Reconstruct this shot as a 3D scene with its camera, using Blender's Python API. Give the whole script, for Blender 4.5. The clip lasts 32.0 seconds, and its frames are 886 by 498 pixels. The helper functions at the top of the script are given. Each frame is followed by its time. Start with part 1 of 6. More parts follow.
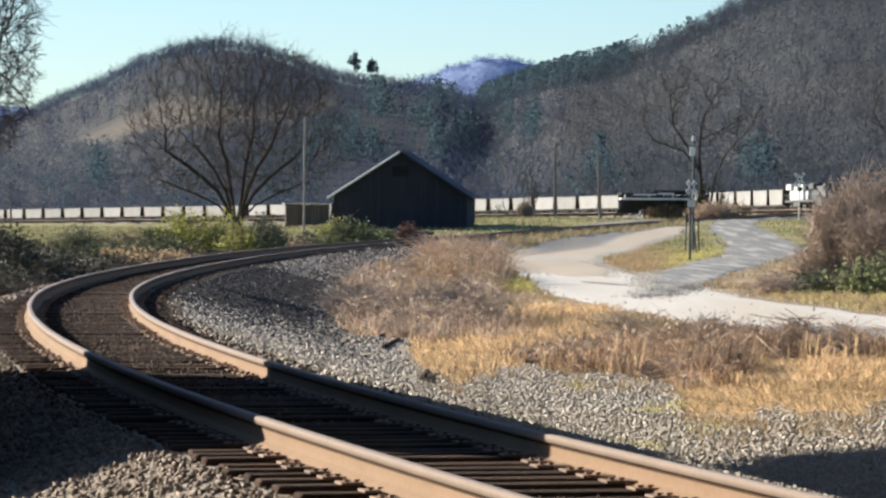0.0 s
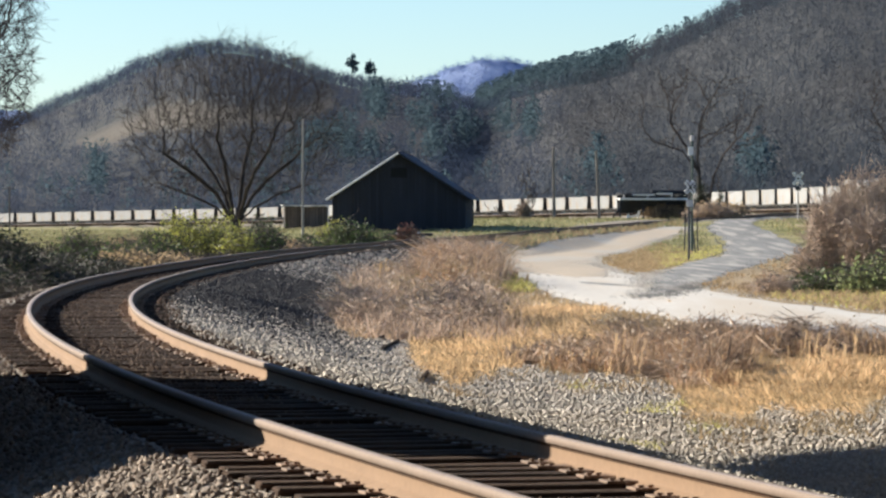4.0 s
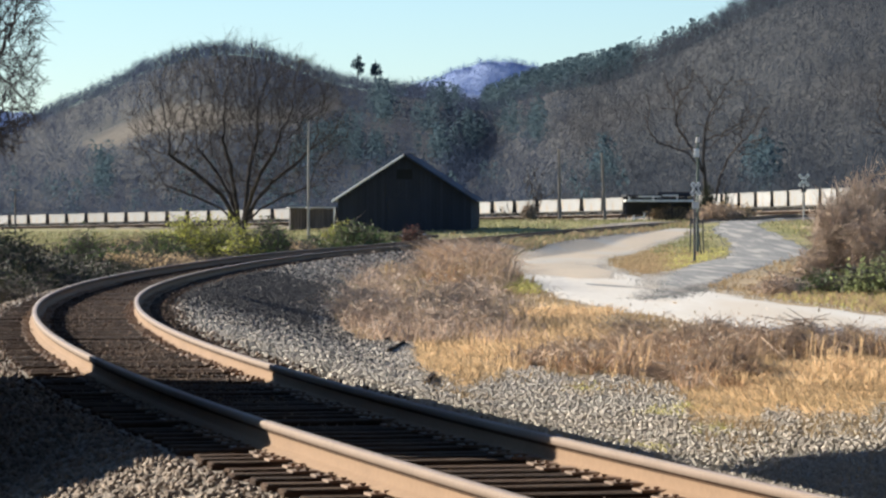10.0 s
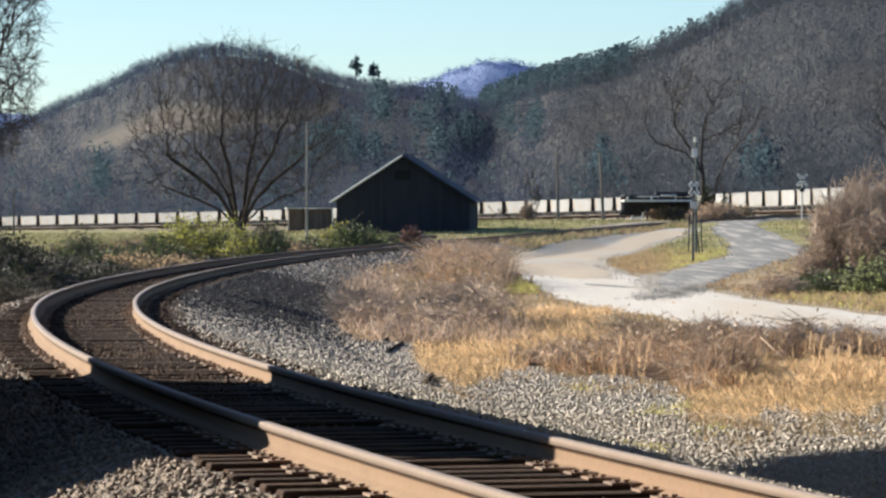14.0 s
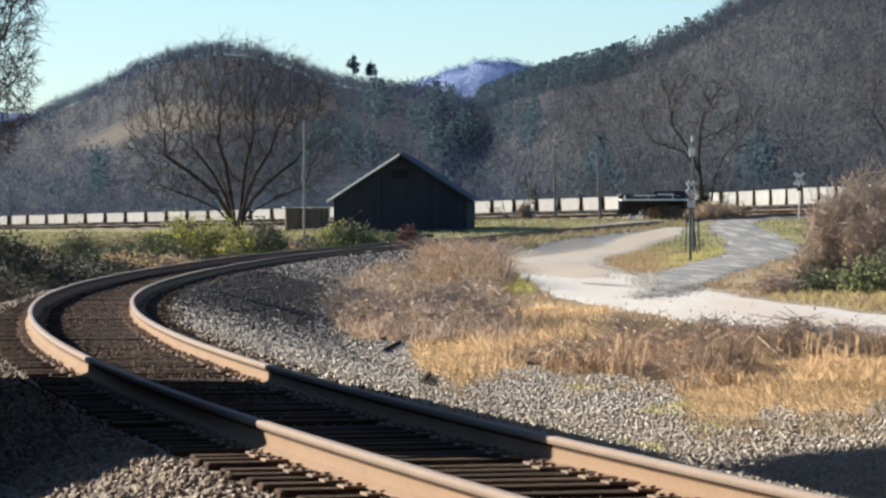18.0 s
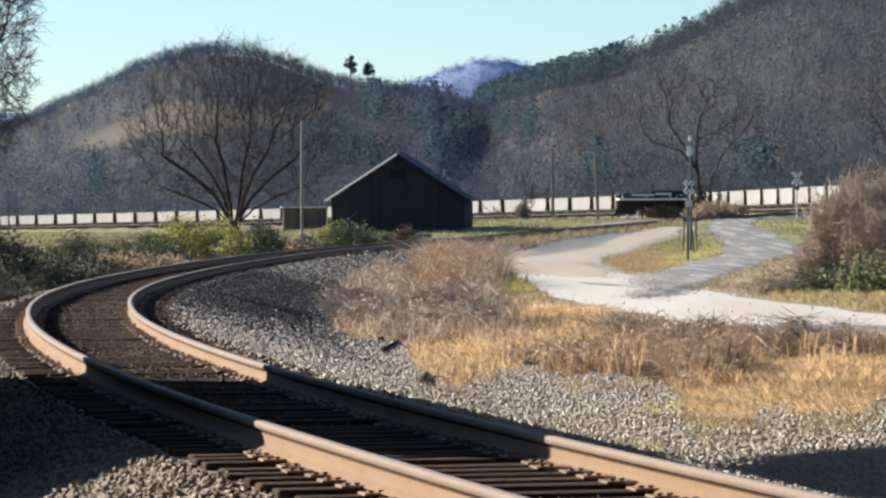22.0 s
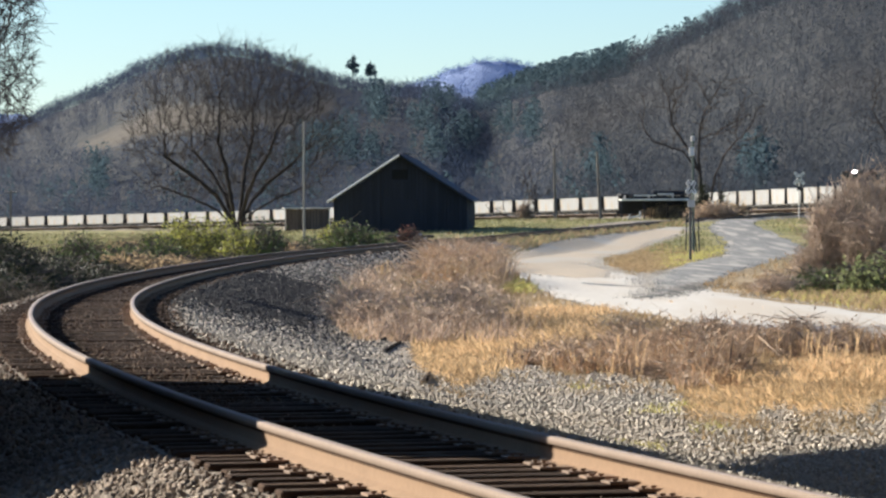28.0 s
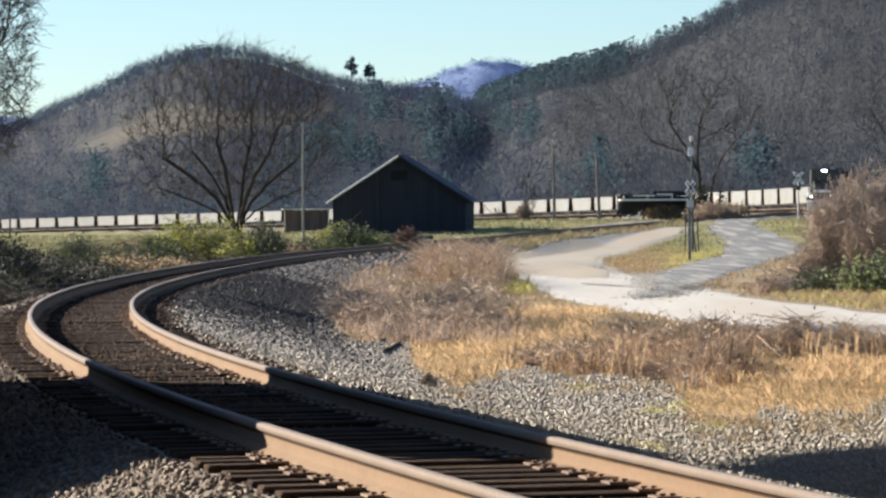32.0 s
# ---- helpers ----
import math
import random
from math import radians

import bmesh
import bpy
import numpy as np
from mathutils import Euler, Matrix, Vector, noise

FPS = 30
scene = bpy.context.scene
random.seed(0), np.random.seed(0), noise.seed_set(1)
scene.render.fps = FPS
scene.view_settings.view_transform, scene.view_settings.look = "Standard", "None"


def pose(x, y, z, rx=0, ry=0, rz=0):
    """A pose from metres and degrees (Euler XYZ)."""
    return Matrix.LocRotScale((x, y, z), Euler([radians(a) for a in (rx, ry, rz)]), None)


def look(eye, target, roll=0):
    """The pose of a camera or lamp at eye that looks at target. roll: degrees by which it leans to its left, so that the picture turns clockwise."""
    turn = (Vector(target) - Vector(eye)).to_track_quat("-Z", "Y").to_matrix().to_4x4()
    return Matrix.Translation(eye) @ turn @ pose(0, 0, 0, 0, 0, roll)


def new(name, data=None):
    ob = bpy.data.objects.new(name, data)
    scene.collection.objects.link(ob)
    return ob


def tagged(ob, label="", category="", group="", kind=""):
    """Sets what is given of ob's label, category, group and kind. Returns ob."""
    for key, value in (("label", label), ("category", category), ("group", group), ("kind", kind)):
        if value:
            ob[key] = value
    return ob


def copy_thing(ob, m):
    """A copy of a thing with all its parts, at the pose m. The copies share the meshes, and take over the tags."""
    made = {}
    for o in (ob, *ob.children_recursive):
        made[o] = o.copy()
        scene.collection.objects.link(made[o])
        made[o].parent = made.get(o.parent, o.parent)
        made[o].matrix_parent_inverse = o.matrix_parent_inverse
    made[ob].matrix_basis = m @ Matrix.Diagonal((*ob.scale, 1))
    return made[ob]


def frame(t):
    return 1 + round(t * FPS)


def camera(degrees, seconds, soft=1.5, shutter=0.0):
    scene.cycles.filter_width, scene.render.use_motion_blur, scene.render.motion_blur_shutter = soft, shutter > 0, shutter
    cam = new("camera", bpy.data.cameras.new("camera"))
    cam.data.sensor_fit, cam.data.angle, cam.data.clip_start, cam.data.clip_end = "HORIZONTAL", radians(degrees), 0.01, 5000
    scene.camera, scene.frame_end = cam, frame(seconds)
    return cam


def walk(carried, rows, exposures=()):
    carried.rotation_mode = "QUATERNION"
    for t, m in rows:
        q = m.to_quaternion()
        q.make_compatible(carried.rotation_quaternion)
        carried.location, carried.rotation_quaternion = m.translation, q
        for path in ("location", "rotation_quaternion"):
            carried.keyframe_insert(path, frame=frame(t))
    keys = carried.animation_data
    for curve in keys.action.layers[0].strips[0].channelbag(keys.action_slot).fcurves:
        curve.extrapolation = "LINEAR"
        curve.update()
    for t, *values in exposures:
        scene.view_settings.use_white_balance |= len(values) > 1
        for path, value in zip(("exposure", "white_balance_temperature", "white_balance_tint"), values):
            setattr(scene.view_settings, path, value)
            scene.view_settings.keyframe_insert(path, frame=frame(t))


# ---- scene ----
# The camera stands beside a curved railway track with a long lens and is held by hand.
EYE_Z = 1.33          # above the near rail heads, which lie at z = 0
# seconds, turn to the left, tilt up, lean (degrees)
SHAKE = [
    (0.0, -0.054, -0.495, 0.40), (0.5, -0.071, -0.490, 0.36), (1.0, -0.080, -0.482, 0.15), (1.5, -0.047, -0.464, 0.07), (2.0, -0.022, -0.463, -0.05),
    (2.5, -0.049, -0.470, 0.01), (3.0, -0.085, -0.476, 0.05), (3.5, -0.074, -0.476, 0.06), (5.5, -0.058, -0.478, 0.06), (6.0, -0.002, -0.462, 0.11),
    (6.5, -0.045, -0.465, 0.05), (7.0, -0.034, -0.465, 0.02), (7.5, -0.016, -0.459, -0.06), (8.0, 0.014, -0.458, 0.07), (8.5, 0.018, -0.457, 0.09),
    (9.0, 0.020, -0.452, 0.07), (9.5, -0.020, -0.453, 0.04), (10.0, 0.011, -0.452, 0.06), (10.5, 0.039, -0.442, -0.00), (11.0, 0.030, -0.451, 0.07),
    (11.5, -0.009, -0.462, -0.00), (12.0, -0.081, -0.463, -0.05), (12.5, -0.001, -0.458, -0.11), (13.0, 0.000, -0.454, 0.00), (13.5, 0.022, -0.441, -0.04),
    (14.0, -0.011, -0.445, -0.08), (14.5, -0.069, -0.457, -0.11), (16.5, -0.051, -0.457, -0.23), (17.0, -0.049, -0.459, -0.12), (17.5, -0.037, -0.459, -0.12),
    (18.0, -0.050, -0.459, -0.09), (18.5, -0.049, -0.461, -0.23), (19.0, -0.058, -0.455, -0.17), (19.5, -0.023, -0.439, -0.19), (20.0, -0.007, -0.438, -0.28),
    (20.5, -0.041, -0.444, -0.25), (21.0, -0.080, -0.461, -0.17), (21.5, -0.143, -0.471, -0.15), (22.0, -0.082, -0.462, -0.16), (22.5, -0.038, -0.447, -0.14),
    (23.0, -0.011, -0.438, -0.17), (23.5, 0.023, -0.431, -0.27), (24.0, 0.040, -0.426, -0.17), (24.5, -0.020, -0.434, -0.22), (25.0, -0.019, -0.444, -0.30),
    (25.5, 0.018, -0.436, -0.25), (27.5, 0.021, -0.433, -0.19), (28.0, -0.049, -0.453, -0.24), (28.5, -0.037, -0.438, -0.28), (29.0, 0.016, -0.426, -0.35),
    (29.5, -0.014, -0.436, -0.34), (30.0, -0.009, -0.438, -0.32), (30.5, -0.008, -0.438, -0.34), (31.0, -0.065, -0.442, -0.34), (31.5, -0.004, -0.430, -0.36),
    (32.0, -0.060, -0.442, -0.40),
]


def aim(yaw, pitch, lean):
    y, p = radians(yaw), radians(pitch)
    way = Vector((-math.sin(y) * math.cos(p), math.cos(y) * math.cos(p), math.sin(p)))
    eye = Vector((0, 0, EYE_Z))
    return look(eye, eye + way * 100, lean)


cam = camera(12.43, 32.0, soft=2.5)
walk(cam, [(t, aim(y, p, r)) for t, y, p, r in SHAKE], exposures=[(0.0, 1.36, 5750, 9), (32.0, 1.36, 5750, 9)])

# ---- light ----
SUN_FROM = Vector((-0.78, 0.62, 0.0)).normalized()
SUN_UP = radians(18.5)
world = bpy.data.worlds.new("sky")
scene.world = world
world.use_nodes = True
wn = world.node_tree.nodes
sky = wn.new("ShaderNodeTexSky")
sky.sky_type, sky.sun_disc = "NISHITA", False
sky.sun_elevation, sky.sun_rotation = SUN_UP, math.atan2(SUN_FROM.x, SUN_FROM.y)
sky.air_density, sky.dust_density, sky.ozone_density = 0.9, 0.05, 3.0
world.node_tree.links.new(sky.outputs[0], wn["Background"].inputs[0])
wn["Background"].inputs[1].default_value = 0.05
sun_dir = Vector((SUN_FROM.x * math.cos(SUN_UP), SUN_FROM.y * math.cos(SUN_UP), math.sin(SUN_UP)))
lamp = bpy.data.lights.new("sun", "SUN")
lamp.energy, lamp.angle, lamp.color = 5.0, radians(0.5), (1.0, 0.85, 0.64)
sun = new("sun", lamp)
sun.matrix_world = look(sun_dir * 200, (0, 0, 0))

rng = np.random.default_rng(7)

# ---- materials ----
def mat(name, colour, rough=0.8, metal=0.0, dark=None, scale=3.0, fine=40.0, amount=0.6, bump=0.0, bump_scale=60.0,
        spread=0.0, thin=0.0, third=None, third_scale=0.6, stretch=(1, 1, 1), spec=0.5, whole=False):
    """Two scales of noise between dark and colour, a third tone in patches, a spread of brightness from piece to piece, relief."""
    m = bpy.data.materials.new(name)
    m.use_nodes = True
    n, l = m.node_tree.nodes, m.node_tree.links
    b = n["Principled BSDF"]
    b.inputs["Roughness"].default_value, b.inputs["Metallic"].default_value = rough, metal
    b.inputs["Specular IOR Level"].default_value = spec
    if dark is None:
        dark = tuple(c * 0.55 for c in colour)
    co = n.new("ShaderNodeTexCoord")
    mp = n.new("ShaderNodeMapping")
    mp.inputs["Scale"].default_value = stretch
    l.new(co.outputs["Object"], mp.inputs[0])
    na, nb = n.new("ShaderNodeTexNoise"), n.new("ShaderNodeTexNoise")
    for node, s, d in ((na, scale, 4), (nb, fine, 3)):
        node.inputs["Scale"].default_value, node.inputs["Detail"].default_value = s, d
        l.new(mp.outputs[0], node.inputs["Vector"])
    mid = n.new("ShaderNodeMix")
    mid.inputs[0].default_value = 0.5
    l.new(na.outputs[0], mid.inputs[2])
    l.new(nb.outputs[0], mid.inputs[3])
    ramp = n.new("ShaderNodeMapRange")
    ramp.inputs[1].default_value, ramp.inputs[2].default_value = 0.5 - 0.22 / max(amount, 0.05) * 0.5, 0.5 + 0.22 / max(amount, 0.05) * 0.5
    l.new(mid.outputs[0], ramp.inputs[0])
    mix = n.new("ShaderNodeMix")
    mix.data_type = "RGBA"
    mix.inputs[6].default_value, mix.inputs[7].default_value = (*dark, 1), (*colour, 1)
    l.new(ramp.outputs[0], mix.inputs[0])
    out = mix.outputs[2]
    if third:
        nc = n.new("ShaderNodeTexNoise")
        nc.inputs["Scale"].default_value, nc.inputs["Detail"].default_value = third_scale, 5
        l.new(mp.outputs[0], nc.inputs["Vector"])
        r3 = n.new("ShaderNodeMapRange")
        r3.inputs[1].default_value, r3.inputs[2].default_value = 0.5, 0.62
        l.new(nc.outputs[0], r3.inputs[0])
        m3 = n.new("ShaderNodeMix")
        m3.data_type = "RGBA"
        m3.inputs[7].default_value = (*third, 1)
        l.new(r3.outputs[0], m3.inputs[0])
        l.new(out, m3.inputs[6])
        out = m3.outputs[2]
    if spread:
        if whole:
            src = n.new("ShaderNodeObjectInfo").outputs["Random"]
        else:
            src = n.new("ShaderNodeNewGeometry").outputs["Random Per Island"]
        r4 = n.new("ShaderNodeMapRange")
        r4.inputs[3].default_value, r4.inputs[4].default_value = 1 - spread, 1 + spread
        l.new(src, r4.inputs[0])
        hs = n.new("ShaderNodeHueSaturation")
        l.new(r4.outputs[0], hs.inputs["Value"])
        l.new(out, hs.inputs["Color"])
        out = hs.outputs[0]
    l.new(out, b.inputs["Base Color"])
    if bump:
        nd = n.new("ShaderNodeTexNoise")
        nd.inputs["Scale"].default_value, nd.inputs["Detail"].default_value = bump_scale, 4
        l.new(mp.outputs[0], nd.inputs["Vector"])
        bp = n.new("ShaderNodeBump")
        bp.inputs["Strength"].default_value, bp.inputs["Distance"].default_value = bump, 1.0 / bump_scale
        l.new(nd.outputs[0], bp.inputs["Height"])
        l.new(bp.outputs[0], b.inputs["Normal"])
    if thin:
        tr = n.new("ShaderNodeBsdfTranslucent")
        l.new(out, tr.inputs[0])
        ms = n.new("ShaderNodeMixShader")
        ms.inputs[0].default_value = thin
        l.new(b.outputs[0], ms.inputs[1])
        l.new(tr.outputs[0], ms.inputs[2])
        l.new(ms.outputs[0], n["Material Output"].inputs[0])
    return m


# ---- mesh helpers ----
def mesh_np(name, verts, faces):
    """A mesh from arrays: corners, and faces that all have as many corners."""
    verts, faces = np.asarray(verts, np.float32), np.asarray(faces, np.int32)
    me = bpy.data.meshes.new(name)
    k = faces.shape[1]
    me.vertices.add(len(verts))
    me.vertices.foreach_set("co", verts.ravel())
    me.loops.add(faces.size)
    me.loops.foreach_set("vertex_index", faces.ravel())
    me.polygons.add(len(faces))
    me.polygons.foreach_set("loop_start", np.arange(0, faces.size, k, dtype=np.int32))
    me.update(calc_edges=True)
    return me


def link(name, me, material, parent=None, label="", smooth=False):
    if isinstance(me, bmesh.types.BMesh):
        bm, me = me, bpy.data.meshes.new(name)
        bm.to_mesh(me)
        bm.free()
    if not me.materials:
        me.materials.append(material)
    if smooth:
        me.polygons.foreach_set("use_smooth", np.ones(len(me.polygons), dtype=bool))
    ob = new(name, me)
    ob.parent = parent
    if label:
        ob["label"] = label
    return ob


def part(name, me, material, parent, label="", smooth=False):
    return link(name, me, material, parent, label, smooth)


def thing(name, label, category, m=None, group="", kind=""):
    ob = new(name)
    ob.empty_display_size = 0.3
    if m is not None:
        ob.matrix_world = m
    return tagged(ob, label, category, group, kind)


def box(x0, y0, z0, x1, y1, z1, bevel=0.0, bm=None):
    own = bm or bmesh.new()
    made = bmesh.ops.create_cube(own, size=1.0)["verts"]
    for v in made:
        v.co = Vector((x0 + (v.co.x + 0.5) * (x1 - x0), y0 + (v.co.y + 0.5) * (y1 - y0), z0 + (v.co.z + 0.5) * (z1 - z0)))
    if bevel:
        edges = {e for v in made for e in v.link_edges}
        bmesh.ops.bevel(own, geom=list(edges), offset=bevel, segments=1, affect="EDGES")
    return own


def rod(p, q, r0, r1=None, sides=8, bm=None):
    own = bm or bmesh.new()
    p, q = Vector(p), Vector(q)
    r1 = r0 if r1 is None else r1
    turn = (q - p).to_track_quat("Z", "Y").to_matrix()
    rings = []
    for c, r in ((p, r0), (q, r1)):
        rings.append([own.verts.new(c + turn @ Vector((r * math.cos(2 * math.pi * i / sides), r * math.sin(2 * math.pi * i / sides), 0))) for i in range(sides)])
    for i in range(sides):
        j = (i + 1) % sides
        own.faces.new((rings[0][i], rings[0][j], rings[1][j], rings[1][i]))
    own.faces.new(rings[0][::-1])
    own.faces.new(rings[1])
    return own


def tubes(p, q, r0, r1, sides=4):
    """Tapered tubes between two arrays of points, as one mesh's arrays."""
    p, q = np.asarray(p, float), np.asarray(q, float)
    r0, r1 = np.asarray(r0, float), np.asarray(r1, float)
    d = q - p
    d /= np.linalg.norm(d, axis=1)[:, None] + 1e-9
    ref = np.where(np.abs(d[:, 2:3]) > 0.9, np.array([[1.0, 0, 0]]), np.array([[0, 0, 1.0]]))
    a = np.cross(d, ref)
    a /= np.linalg.norm(a, axis=1)[:, None] + 1e-9
    b = np.cross(d, a)
    n = len(p)
    V = np.zeros((n, 2 * sides, 3))
    for i in range(sides):
        c, s = math.cos(2 * math.pi * i / sides), math.sin(2 * math.pi * i / sides)
        o = a * c + b * s
        V[:, i], V[:, sides + i] = p + o * r0[:, None], q + o * r1[:, None]
    F = np.array([[i, (i + 1) % sides, sides + (i + 1) % sides, sides + i] for i in range(sides)])
    F = (np.arange(n)[:, None, None] * 2 * sides + F[None]).reshape(-1, 4)
    return V.reshape(-1, 3), F


# ---- plan: the near track, the far track, the lie of the land ----
NEAR_LINE = [(-60, 26.0), (-20, 12.6), (0, 6.3), (10, 3.38), (14, 2.37), (18, 1.41), (23, 0.31), (29, -0.91), (36, -2.16), (44, -3.4), (54, -4.66), (66, -5.74), (80, -6.45),
             (96, -6.71), (115, -6.57), (140, -5.93), (170, -4.31), (205, -0.9), (245, 5.2), (300, 15.5), (360, 28.0), (400, 36.1), (416, 39.46), (432.5, 42.83), (448.5, 45.78), (472, 50.4), (500, 56.6), (530, 64.5), (565, 75.5)]
FAR_LINE = [(310, 305.0), (330, 262.0), (362, 223.0), (400, 188.0), (440, 160.0), (500, 124.0), (560, 98.0), (605, 83.0), (653, 74.2), (690, 70.0), (728.1, 66.64), (802.7, 58.34), (876.4, 44.75), (948.7, 24.87), (1019.7, 0.63), (1089.5, -26.77), (1158.2, -56.91),
            (1225.8, -89.41), (1292.6, -123.53), (1358.8, -158.83), (1423.8, -196.19), (1600, -305.0), (1800, -440.0)]


def smooth_line(ctrl):
    """A cubic curve x(y) through the control points, as a dense table."""
    ys, xs = np.array([c[0] for c in ctrl], float), np.array([c[1] for c in ctrl], float)
    m = np.gradient(xs, ys)
    yy = np.concatenate([np.linspace(a, b, 24, endpoint=False) for a, b in zip(ys[:-1], ys[1:])] + [ys[-1:]])
    i = np.clip(np.searchsorted(ys, yy, "right") - 1, 0, len(ys) - 2)
    h = ys[i + 1] - ys[i]
    t = (yy - ys[i]) / h
    xx = (2 * t**3 - 3 * t**2 + 1) * xs[i] + (t**3 - 2 * t**2 + t) * h * m[i] + (3 * t**2 - 2 * t**3) * xs[i + 1] + (t**3 - t**2) * h * m[i + 1]
    return yy, xx, np.gradient(xx, yy)


NY, NX, NS = smooth_line(NEAR_LINE)
FY, FX, FS = smooth_line(FAR_LINE)


def near_z(y):
    return np.interp(y, [180, 230, 385, 423, 565], [0.0, 0.18, 1.6, 1.53, 2.45])


def far_z(y):
    return np.interp(y, [430, 600, 750, 905, 1010, 1160, 1230, 1350, 1500, 1800], [3.0, 2.9, 2.58, 1.94, 1.16, -0.47, -1.0, -2.2, -3.6, -4.5])


def step(a, b, v):
    t = np.clip((v - a) / (b - a), 0, 1)
    return t * t * (3 - 2 * t)


# the ridge: bearing (across over ahead) to rise over the eye (up over ahead)
RIDGE = [(-0.6, 0.028), (-0.25, 0.022), (-0.125, 0.019), (-0.109, 0.021), (-0.095, 0.0275), (-0.082, 0.0325), (-0.075, 0.037), (-0.067, 0.0395), (-0.056, 0.042), (-0.046, 0.0415),
         (-0.036, 0.0385), (-0.031, 0.0355), (-0.022, 0.0335), (-0.012, 0.032), (-0.003, 0.031), (0.005, 0.0285), (0.0095, 0.0268), (0.012, 0.029), (0.02, 0.0325), (0.03, 0.0345), (0.038, 0.0365),
         (0.044, 0.0385), (0.053, 0.0412), (0.064, 0.0452), (0.071, 0.0495), (0.08, 0.0535), (0.094, 0.057), (0.12, 0.063), (0.25, 0.08), (0.6, 0.09)]
RB, RR = np.array([r[0] for r in RIDGE]), np.array([r[1] for r in RIDGE])


def ridge_at(u):
    """Where the hill starts, where its crest is, and its height there."""
    start = np.interp(u, [-0.12, -0.04, 0.005, 0.03, 0.12], [1420, 1350, 1250, 1060, 840])
    crest = np.interp(u, [-0.12, -0.06, 0.0, 0.012, 0.03, 0.12], [2400, 2200, 2100, 2400, 2000, 1750])
    return start, crest, EYE_Z + (np.interp(u - 0.004, RB, RR) + np.interp(u, RB, RR) * 2 + np.interp(u + 0.004, RB, RR)) / 4 * crest - 1.5


def land(x, y, rough=True):
    x, y = np.asarray(x, float), np.asarray(y, float)
    z = -0.85 - 0.0019 * np.clip(y - 300, 0, 1200)
    if rough:
        z = z + 0.035 * np.sin(x * 0.43 + 1.3) * np.sin(y * 0.11) + 0.012 * np.sin(x * 1.1 + y * 0.05)
    # rise towards the road crossing
    z = z + 1.9 * step(215, 330, y) * step(60, 20, np.abs(x - 27)) * step(430, 350, y)
    # far hills
    u = x / np.maximum(y, 50)
    a, c, h = ridge_at(u)
    f = np.clip((y - a) / (c - a), 0, 1)
    rise = h * (0.25 * f + 0.75 * step(0, 1, f)) * np.where(y > c, np.clip(1 - (y - c) / 1500, 0, 1), 1)
    rise = rise * (1 + 0.012 * np.sin(u * 210 + 1.0) * f * (1 - f) * 4 + 0.015 * np.sin(u * 95 + y * 0.004) * f * (1 - f) * 4)
    z = z + rise * (y > a)
    # the far track's bank
    d = np.abs(x - np.interp(y, FY, FX)) / np.sqrt(1 + np.interp(y, FY, FS) ** 2)
    bank = far_z(y) - 0.75 - np.maximum(d - 2.6, 0) * 0.45
    z = np.where((y > 312) & (y < 1800), np.maximum(z, bank), z)
    # the near track's bed
    d = (x - np.interp(y, NY, NX)) / np.sqrt(1 + np.interp(y, NY, NS) ** 2)
    fall = np.where(d > 0, np.maximum(d - 1.55, 0) * 0.23, np.maximum(-d - 1.55, 0) * 0.3)
    bed = near_z(y) - 0.215 - fall
    z = np.where((y < 562), np.maximum(z, bed), z)
    z = np.where((np.abs(d) < 1.5) & (y < 562), bed, z)
    return z


def off_track(x, y):
    return (x - np.interp(y, NY, NX)) / np.sqrt(1 + np.interp(y, NY, NS) ** 2)


# where plants begin beside the ballast: bearing to distance, and distance to offset from the track
GROW_U, GROW_Y = [-0.2, -0.0075, -0.0061, 0.005, 0.016, 0.0245, 0.044, 0.0578, 0.0647, 0.0856, 0.0967, 0.1078, 0.2], [69, 69, 55.5, 52, 57, 57.8, 55.8, 51.6, 45, 44, 44.9, 47.4, 52]


def growth(x, y):
    """How far inside the planted ground a spot lies (below 0: on the stones), in metres across."""
    u = x / np.maximum(y, 1.0)
    a = off_track(x, y) - np.interp(y, [60, 72, 99, 128, 200, 300], [4.8, 4.45, 4.2, 3.8, 3.0, 2.6])
    b = (y - np.interp(u, GROW_U, GROW_Y)) * 0.22 + 0.34 * np.sin(u * 190 + 1.0) + 0.22 * np.sin(u * 430 + 0.4) + 0.16 * np.sin(u * 900 + 0.6 * y) + 0.12 * np.sin(u * 2300 - y)
    return np.minimum(a, b)


def straw(x, y):
    """How thickly matted straw covers a spot, 0 to 1."""
    u = x / np.maximum(y, 1.0)
    g = growth(x, y)
    one = step(-0.007, -0.003, u) * step(0.024, 0.015, u) * step(84, 74, y) * (y > 50)
    two = step(0.058, 0.066, u) * step(0.2, 0.15, u) * step(61, 57, y) * (y > 43)
    top = step(0.006, 0.014, u) * step(0.042, 0.036, u) * step(63, 68, y) * step(99, 93, y)
    patchy = 0.75 + 0.5 * np.sin(x * 5.1 + y) * np.sin(y * 0.9 + x * 1.7)
    return np.clip(np.maximum(np.maximum(one, two), 0.8 * top) * step(-0.15, 0.25, g) * patchy, 0, 1)


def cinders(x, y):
    """Painted tree shadow on the stones inside the curve, within a broader dark stretch."""
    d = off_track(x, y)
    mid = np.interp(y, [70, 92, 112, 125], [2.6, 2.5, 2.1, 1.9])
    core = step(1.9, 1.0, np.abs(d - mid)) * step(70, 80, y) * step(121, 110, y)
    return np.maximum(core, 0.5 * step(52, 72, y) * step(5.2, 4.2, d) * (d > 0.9))

